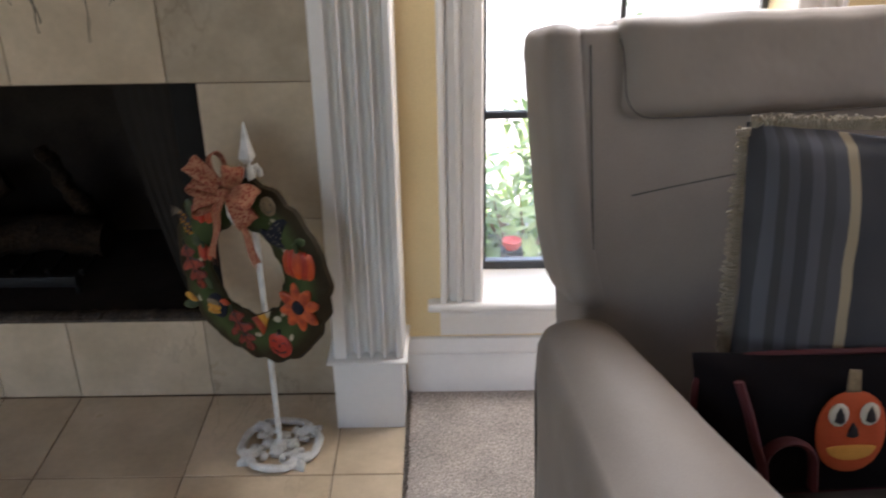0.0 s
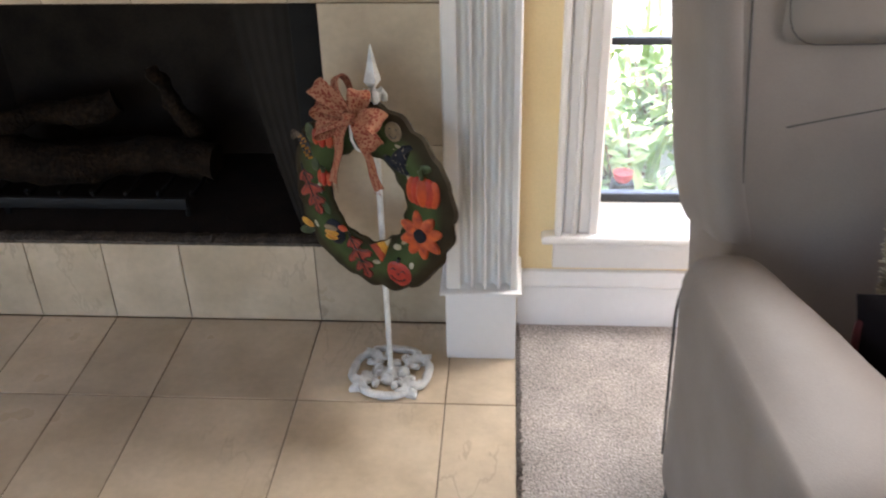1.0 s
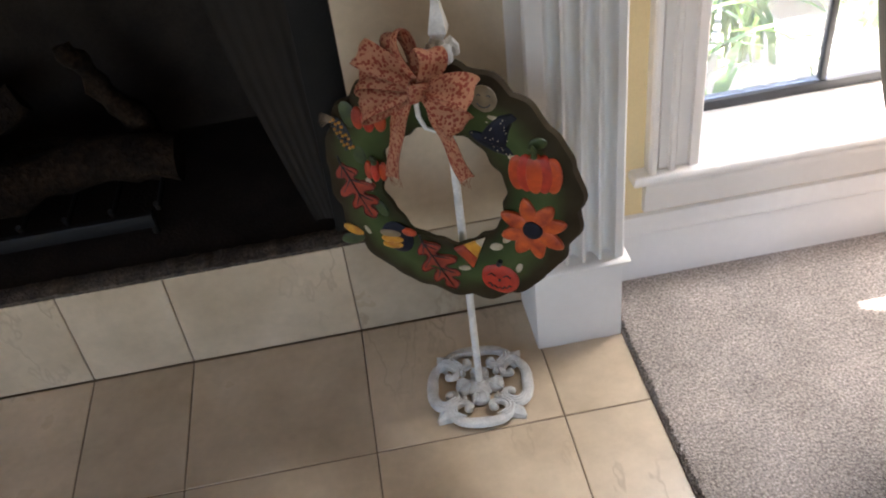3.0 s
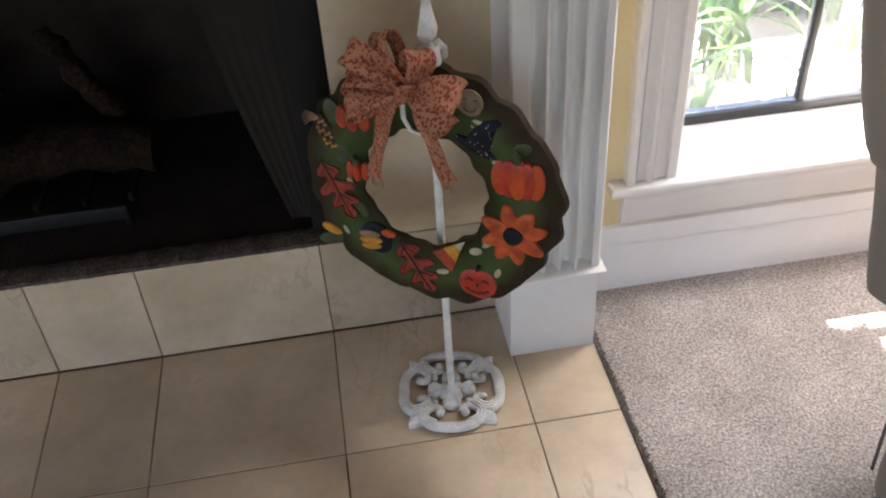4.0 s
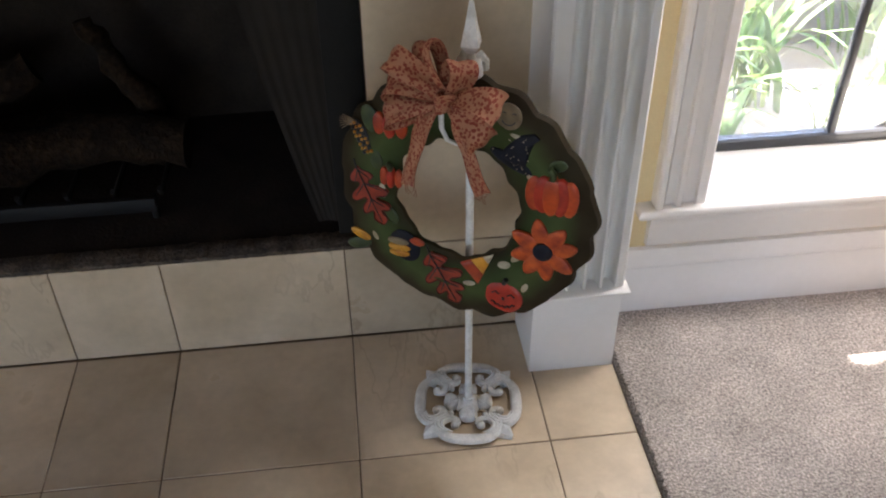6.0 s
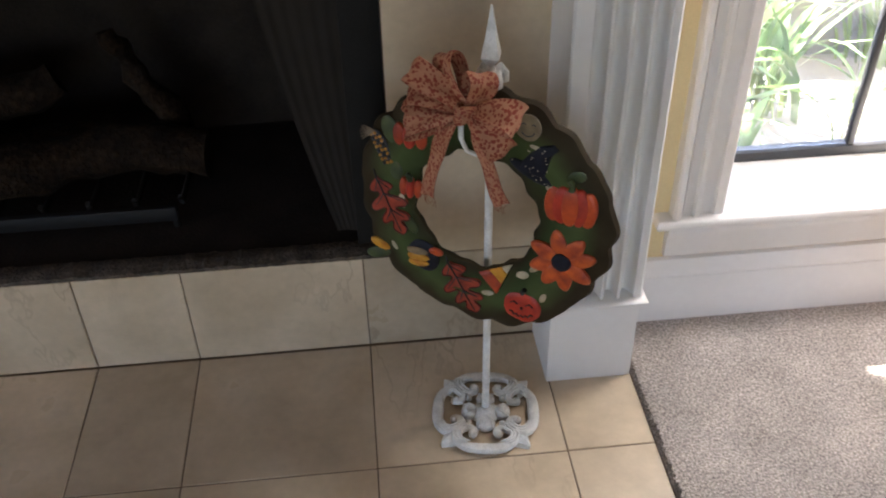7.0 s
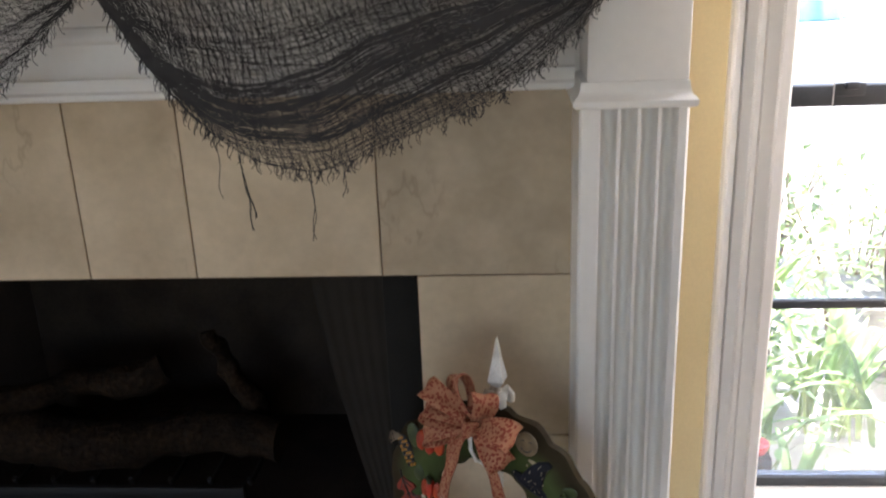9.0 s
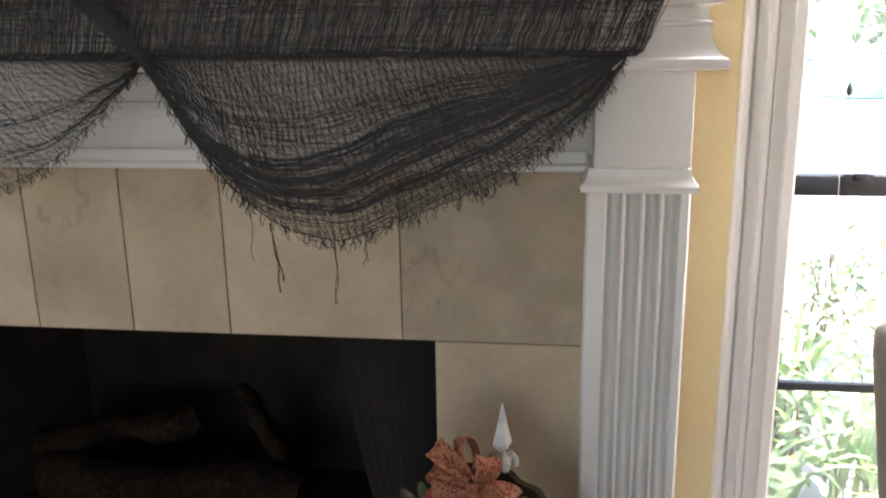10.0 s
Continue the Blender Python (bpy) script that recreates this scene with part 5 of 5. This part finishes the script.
for k in range(80):
    f0 = gq.random()
    topl.add([on_shelf(-1.45 + 1.86 * i / 199, min(1, max(0.02, f0 + 0.05 * math.sin(i * 0.06 + k)))) for i in range(200)], gq.uniform(0.0006, 0.0012))
for k in range(2000):
    x, sl = -1.45 + 1.86 * (k + gq.random()) / 2000, gq.uniform(-0.012, 0.028)
    topl.add([on_shelf(x + sl * i / 9, i / 9) for i in range(10)], gq.uniform(0.0007, 0.0013))
topl.mesh("upper_layer", M_NET, gauze, "doubled netting lying on the shelf edge")
knot = Threads()
for k in range(120):
    ph, o = gq.uniform(0, 6), gq.gauss(0, 0.012)
    knot.add([Vector((-0.46 + 0.10 * t + o * (1.3 - t) + 0.002 * math.sin(8 * t + ph), LIPY - 0.008 + gq.uniform(-0.004, 0.004), 1.49 - 0.115 * t + 0.002 * math.sin(6 * t + ph))) for t in (i / 12 for i in range(13))], 0.0022)
knot.mesh("gathered_fold", M_NET, gauze, "tightly gathered dark fold")


# ---- armchair ----
def soft_box(bm, x0, x1, y0, y1, z0, z1, r, bulge=0.0, cuts=11, wob=0.0, seed=0, m=None, taper=None):
    """A padded block: rounded edges, faces that swell, small dents."""
    t = bmesh.new()
    bmesh.ops.create_cube(t, size=2.0)
    bmesh.ops.subdivide_edges(t, edges=t.edges[:], cuts=cuts, use_grid_fill=True)
    h = Vector(((x1 - x0) / 2, (y1 - y0) / 2, (z1 - z0) / 2))
    c = Vector(((x0 + x1) / 2, (y0 + y1) / 2, (z0 + z1) / 2))
    rr = min(r, *h)
    for v in t.verts:
        u = Vector([math.copysign(1 - (1 - abs(a)) ** 1.5, a) for a in v.co])
        p = Vector([u[i] * h[i] for i in range(3)])
        q = Vector([max(-(h[i] - rr), min(h[i] - rr, p[i])) for i in range(3)])
        d = p - q
        p = q + d.normalized() * rr if d.length > 1e-6 else p
        if bulge:
            for i in range(3):
                j, k = (i + 1) % 3, (i + 2) % 3
                p[i] += bulge * u[i] * (1 - u[j] ** 2) * (1 - u[k] ** 2) * (1 if h[i] == min(h) else 0.4)
        if wob:
            s = noise.noise(p * 9 + Vector((seed, 0, 0))) + 0.5 * noise.noise(p * 22 + Vector((0, seed, 0)))
            p += p.normalized() * wob * s
        if taper:
            p = taper(p, u)
        p += c
        v.co = m @ p if m is not None else p
    tmp = bpy.data.meshes.new("tmp")
    t.to_mesh(tmp)
    t.free()
    bm.from_mesh(tmp)
    bpy.data.meshes.remove(tmp)
    return bm


CH = Matrix.Translation((1.216, -0.697, 0)) @ Matrix.Rotation(radians(7), 4, "Z")
chair = holder("armchair", "taupe leather wing armchair standing on the carpet before the window", "armchair", CH)


def arm_shape(side):
    def bend(p, u):
        p.x += side * 0.012 * max(u.z, 0)
        p.z += 0.012 * u.y * max(u.z, 0)
        p.x -= side * 0.14 * (1 - u.y) / 2 * (1 - side * u.x) / 2
        return p
    return bend


for s in (-1, 1):
    xa, xb = (-0.436, -0.295) if s < 0 else (0.295, 0.436)
    arm = part("armrest", soft_box(bmesh.new(), xa, xb, -0.47, 0.12, 0.085, 0.60, 0.062, 0.006, 13, 0.004, 3 + s, taper=arm_shape(s)), M_LEATHER, chair)
    e = -0.425 if s < 0 else 0.425
    seam = [(e, 0.108, 0.16), (e - 0.006, 0.110, 0.36), (e - 0.008, 0.108, 0.50), (e + 0.004, 0.09, 0.56), (e + 0.012, 0.02, 0.575), (e + 0.008, -0.15, 0.566), (e + 0.006, -0.40, 0.556)]
    part("piping", tube(bmesh.new(), interp(seam, 40), 0.0028, 6), M_PIPING, arm, "dark sewn piping")
    lean = Matrix.Translation((0, 0.16, 0.585)) @ Matrix.Rotation(radians(-14), 4, "X") @ Matrix.Translation((0, -0.16, -0.585))
    wx = (-0.388, -0.315) if s < 0 else (0.315, 0.388)
    wing = part("wing", soft_box(bmesh.new(), wx[0], wx[1], 0.150, 0.38, 0.565, 1.060, 0.035, 0.004, 11, 0.003, 8 + s, m=lean, taper=lambda p, u, s=s: Vector((p.x + s * (0.012 * u.z - 0.022 * max(-u.z, 0) ** 3), p.y, p.z + 0.012 * max(u.z, 0)))), M_LEATHER, chair)
    wseam = [lean @ Vector((s * 0.324, 0.156, z)) for z in (0.60, 0.75, 0.9, 1.0, 1.035)]
    part("piping", tube(bmesh.new(), wseam, 0.0024, 6), M_PIPING, wing, "dark sewn piping")
part("seat_base", soft_box(bmesh.new(), -0.30, 0.30, -0.45, 0.20, 0.085, 0.27, 0.03, 0.0, 7), M_LEATHER, chair)
part("seat_cushion", soft_box(bmesh.new(), -0.297, 0.297, -0.49, 0.15, 0.262, 0.375, 0.045, 0.012, 11, 0.004, 5), M_LEATHER, chair)
lean = Matrix.Translation((0, 0.16, 0.585)) @ Matrix.Rotation(radians(-14), 4, "X") @ Matrix.Translation((0, -0.16, -0.585))


def hollow(p, u):
    """The padded back sinks between the wings and meets them in a soft curve."""
    if u.y < 0:
        p.y += 0.030 * (1 - abs(u.x) ** 3.0) * (-u.y)
    return p


back = part("backrest", soft_box(bmesh.new(), -0.345, 0.345, 0.150, 0.37, 0.36, 1.066, 0.022, 0.004, 18, 0.004, 2, m=lean, taper=hollow), M_LEATHER, chair, "padded leather chair back")
seam = [lean @ Vector((x, 0.1795 - 0.030 * (abs(x) / 0.345) ** 3.0 - 0.0015, 0.808 + 0.13 * x)) for x in [-0.25 + 0.53 * i / 24 for i in range(25)]]
part("piping", tube(bmesh.new(), seam, 0.0016, 6), M_PIPING, back, "fine sewn seam across the back")
cov = bmesh.new()
soft_box(cov, -0.270, 0.275, 0.146, 0.385, 0.908, 1.078, 0.030, 0.006, 22, 0.009, 7, m=lean)
part("headrest_cover", cov, M_CREASED, chair, "loose creased leather headrest cover")
hem = [(-0.266, 0.215, 1.076), (-0.270, 0.146, 1.02), (-0.266, 0.142, 0.945), (-0.245, 0.140, 0.916), (-0.20, 0.138, 0.909), (0, 0.135, 0.907), (0.2, 0.138, 0.909), (0.245, 0.140, 0.916), (0.268, 0.142, 0.945)]
part("piping", tube(bmesh.new(), [lean @ Vector(p) for p in interp(hem, 50)], 0.0013, 6), M_PIPING, back, "sewn edge of the headrest cover")
for x in (-0.385, 0.385):
    for y in (-0.42, 0.075):
        part("foot", boxed(x - 0.03, x + 0.03, y - 0.03, y + 0.03, 0.003, 0.09, bevel=0.006), M_LEG, chair, "black block foot")

# cushions on the chair
PM = CH @ Matrix.Translation((0.075, 0.000, 0.668)) @ Matrix.Rotation(radians(-13), 4, "X") @ Matrix.Rotation(radians(4), 4, "Y")


def pillow_mesh(w, h, t, seed):
    bm = bmesh.new()
    N = 22
    grid = {}
    for side in (1, -1):
        for i in range(N + 1):
            for j in range(N + 1):
                u, v = 2 * i / N - 1, 2 * j / N - 1
                if side < 0 and (abs(u) == 1 or abs(v) == 1):
                    grid[side, i, j] = grid[1, i, j]
                    continue
                pinch = 1 - 0.07 * (1 - abs(u * v)) * max(abs(u), abs(v)) ** 4
                z = t * ((1 - u ** 4) * (1 - v ** 4)) ** 0.55 * (1 + 0.12 * noise.noise(Vector((3 * u, 3 * v, seed + side))) + 0.05 * noise.noise(Vector((9 * u, 7 * v, seed))))
                grid[side, i, j] = bm.verts.new((u * w * pinch, -side * z, v * h * pinch))
    for side in (1, -1):
        for i in range(N):
            for j in range(N):
                q = [grid[side, i, j], grid[side, i + 1, j], grid[side, i + 1, j + 1], grid[side, i, j + 1]]
                bm.faces.new(q if side > 0 else q[::-1])
    return bm


striped = holder("striped_pillow", "slate grey striped pillow with cream fringe leaning on the chair back", "pillow", PM)
part("cover", pillow_mesh(0.225, 0.268, 0.062, 1), M_STRIPE, striped)
fr = bmesh.new()
gp = random.Random(6)
for k in range(1300):
    t = k / 1300 * 4
    s, f = int(t), (t % 1) * 2 - 1
    w, h = 0.217, 0.259
    p, o = ((f * w, -h), (0, -1)) if s == 0 else ((w, f * h), (1, 0)) if s == 1 else ((-f * w, h), (0, 1)) if s == 2 else ((-w, -f * h), (-1, 0))
    ln = gp.uniform(0.015, 0.021)
    tube(fr, [(p[0], 0, p[1]), (p[0] + o[0] * ln * 0.6 + gp.uniform(-0.003, 0.003), gp.uniform(-0.004, 0.004), p[1] + o[1] * ln * 0.6 + gp.uniform(-0.003, 0.003)), (p[0] + o[0] * ln + gp.uniform(-0.006, 0.006), gp.uniform(-0.007, 0.007), p[1] + o[1] * ln + gp.uniform(-0.004, 0.004))], 0.0021, 4)
tagged(part("fringe", fr, M_FRINGE, striped, "cream cotton fringe"), kind="stuff")

LM = CH @ Matrix.Translation((0.006, -0.120, 0.506)) @ Matrix.Rotation(radians(3.5), 4, "Y") @ Matrix.Rotation(radians(-16), 4, "X")
lumbar = holder("halloween_cushion", "black oblong cushion with felt pumpkin and red trim on the seat", "cushion", LM)
part("cover", pillow_mesh(0.255, 0.118, 0.050, 2), M_BLACKCLOTH, lumbar)
edge = [(0.248 * math.copysign(abs(math.cos(a)) ** 0.35, math.cos(a)), 0, 0.112 * math.copysign(abs(math.sin(a)) ** 0.35, math.sin(a))) for a in (2 * math.pi * i / 80 for i in range(81))]
part("trim", tube(bmesh.new(), edge, 0.006, 6), M_REDCORD, lumbar, "fuzzy dark red edging")
FY = -0.053


def upright(name, outline, h, mat, parent, off=0.0, label=""):
    b = relief(bmesh.new(), outline, h)
    for v in b.verts:
        v.co = Vector((v.co.x, FY - v.co.z - off, v.co.y + 0.014))
    return part(name, b, mat, parent, label)


PX = -0.020
pk = upright("felt_pumpkin", [(PX + 0.060 * math.cos(a) * (1 - 0.06 * math.cos(2 * a)), -0.010 + 0.064 * math.sin(a)) for a in (2 * math.pi * i / 32 for i in range(32))], 0.006, M_PUMPKIN_FELT, lumbar, label="orange felt pumpkin face")
for dx in (-0.024, 0.026):
    upright("eye", oval(PX + dx, 0.018, 0.016, 0.018), 0.004, M_FELT_WHITE, pk, 0.005, "round white eye")
    upright("pupil", [(PX + dx, 0.031), (PX + dx - 0.006, 0.020), (PX + dx - 0.008, 0.008), (PX + dx + 0.002, 0.004), (PX + dx + 0.009, 0.008), (PX + dx + 0.006, 0.020)], 0.003, M_INK, pk, 0.009, "black pupil")
upright("nose", [(PX, 0.006), (PX - 0.0065, -0.006), (PX - 0.009, -0.016), (PX + 0.001, -0.019), (PX + 0.011, -0.016), (PX + 0.008, -0.006)], 0.003, M_INK, pk, 0.006, "black nose")
upright("mouth", [(PX + 0.040 * math.cos(a), -0.034 + (0.020 if math.sin(a) < 0 else 0.004) * math.sin(a)) for a in (2 * math.pi * i / 24 for i in range(24))], 0.003, M_FELT_YEL, pk, 0.006, "gold felt grin")
upright("stem", [(PX - 0.013, 0.052), (PX + 0.010, 0.052), (PX + 0.008, 0.086), (PX - 0.011, 0.088)], 0.004, M_TAN, pk, 0.002, "tan felt stem")
letter = [(-0.200, FY + 0.006, 0.085), (-0.186, FY - 0.002, 0.04), (-0.172, FY - 0.005, -0.01), (-0.160, FY - 0.006, -0.045), (-0.152, FY - 0.002, -0.085)]
part("felt_letter", tube(bmesh.new(), letter, 0.014, 8, flat=0.4), M_REDCORD, lumbar, "dark red felt letter stroke")
arch = [(-0.160 + 0.040 * (1 - math.cos(a)), FY - 0.006, -0.040 + 0.034 * math.sin(a)) for a in (math.pi * i / 14 for i in range(15))] + [(-0.076, FY - 0.003, -0.085)]
part("felt_letter", tube(bmesh.new(), arch, 0.014, 8, flat=0.4), M_REDCORD, lumbar, "dark red felt letter arch")

# ---- marble tiles, piece by piece ----
def tile(parent, x0, x1, a0, a1, flat, g=0.0013, tone=1.0):
    """One tile: flat on the floor (y range) or upright on the wall (z range)."""
    w, h = (x1 - x0) / 2 - g, (a1 - a0) / 2 - g
    bm = boxed(-w, w, -h, h, -0.012, 0.0, bevel=0.0012, seg=1)
    ob = new("tile", finish(bm, "tile", M_MARBLE))
    ob.parent = parent
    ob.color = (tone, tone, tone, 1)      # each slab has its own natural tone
    if flat:
        ob.matrix_world = pose((x0 + x1) / 2, (a0 + a1) / 2, 0.0)
    else:
        ob.matrix_world = Matrix.Translation(((x0 + x1) / 2, 0.0, (a0 + a1) / 2)) @ Matrix.Rotation(radians(90), 4, "X")
    return ob


JX = [-1.615, -1.453, -1.104, -0.757, -0.552, -0.348, 0.0, 0.347, HEARTH_R]
hearth = holder("hearth", "polished cream marble hearth tiles laid flush with the carpet", "hearth", kind="structure")
part("grout_bed", boxed(-1.616, HEARTH_R, HEARTH_F, -0.0005, -0.0138, -0.0016), M_GROUT, hearth, "dark grout between the tiles", smooth=False)
JY = [0.0, -0.323, -0.672, HEARTH_F]
for r in range(3):
    for c in range(len(JX) - 1):
        y1 = JY[r] - (0.002 if r == 0 else 0)
        tile(hearth, JX[c], JX[c + 1], JY[r + 1], y1, True)
for c in range(2, 6):
    tile(fireplace, JX[c], JX[c + 1], 0.0, BOX_B - 0.004, False)
for c in range(2, 6):
    tile(fireplace, JX[c], JX[c + 1], BOX_T + 0.001, 1.180, False)
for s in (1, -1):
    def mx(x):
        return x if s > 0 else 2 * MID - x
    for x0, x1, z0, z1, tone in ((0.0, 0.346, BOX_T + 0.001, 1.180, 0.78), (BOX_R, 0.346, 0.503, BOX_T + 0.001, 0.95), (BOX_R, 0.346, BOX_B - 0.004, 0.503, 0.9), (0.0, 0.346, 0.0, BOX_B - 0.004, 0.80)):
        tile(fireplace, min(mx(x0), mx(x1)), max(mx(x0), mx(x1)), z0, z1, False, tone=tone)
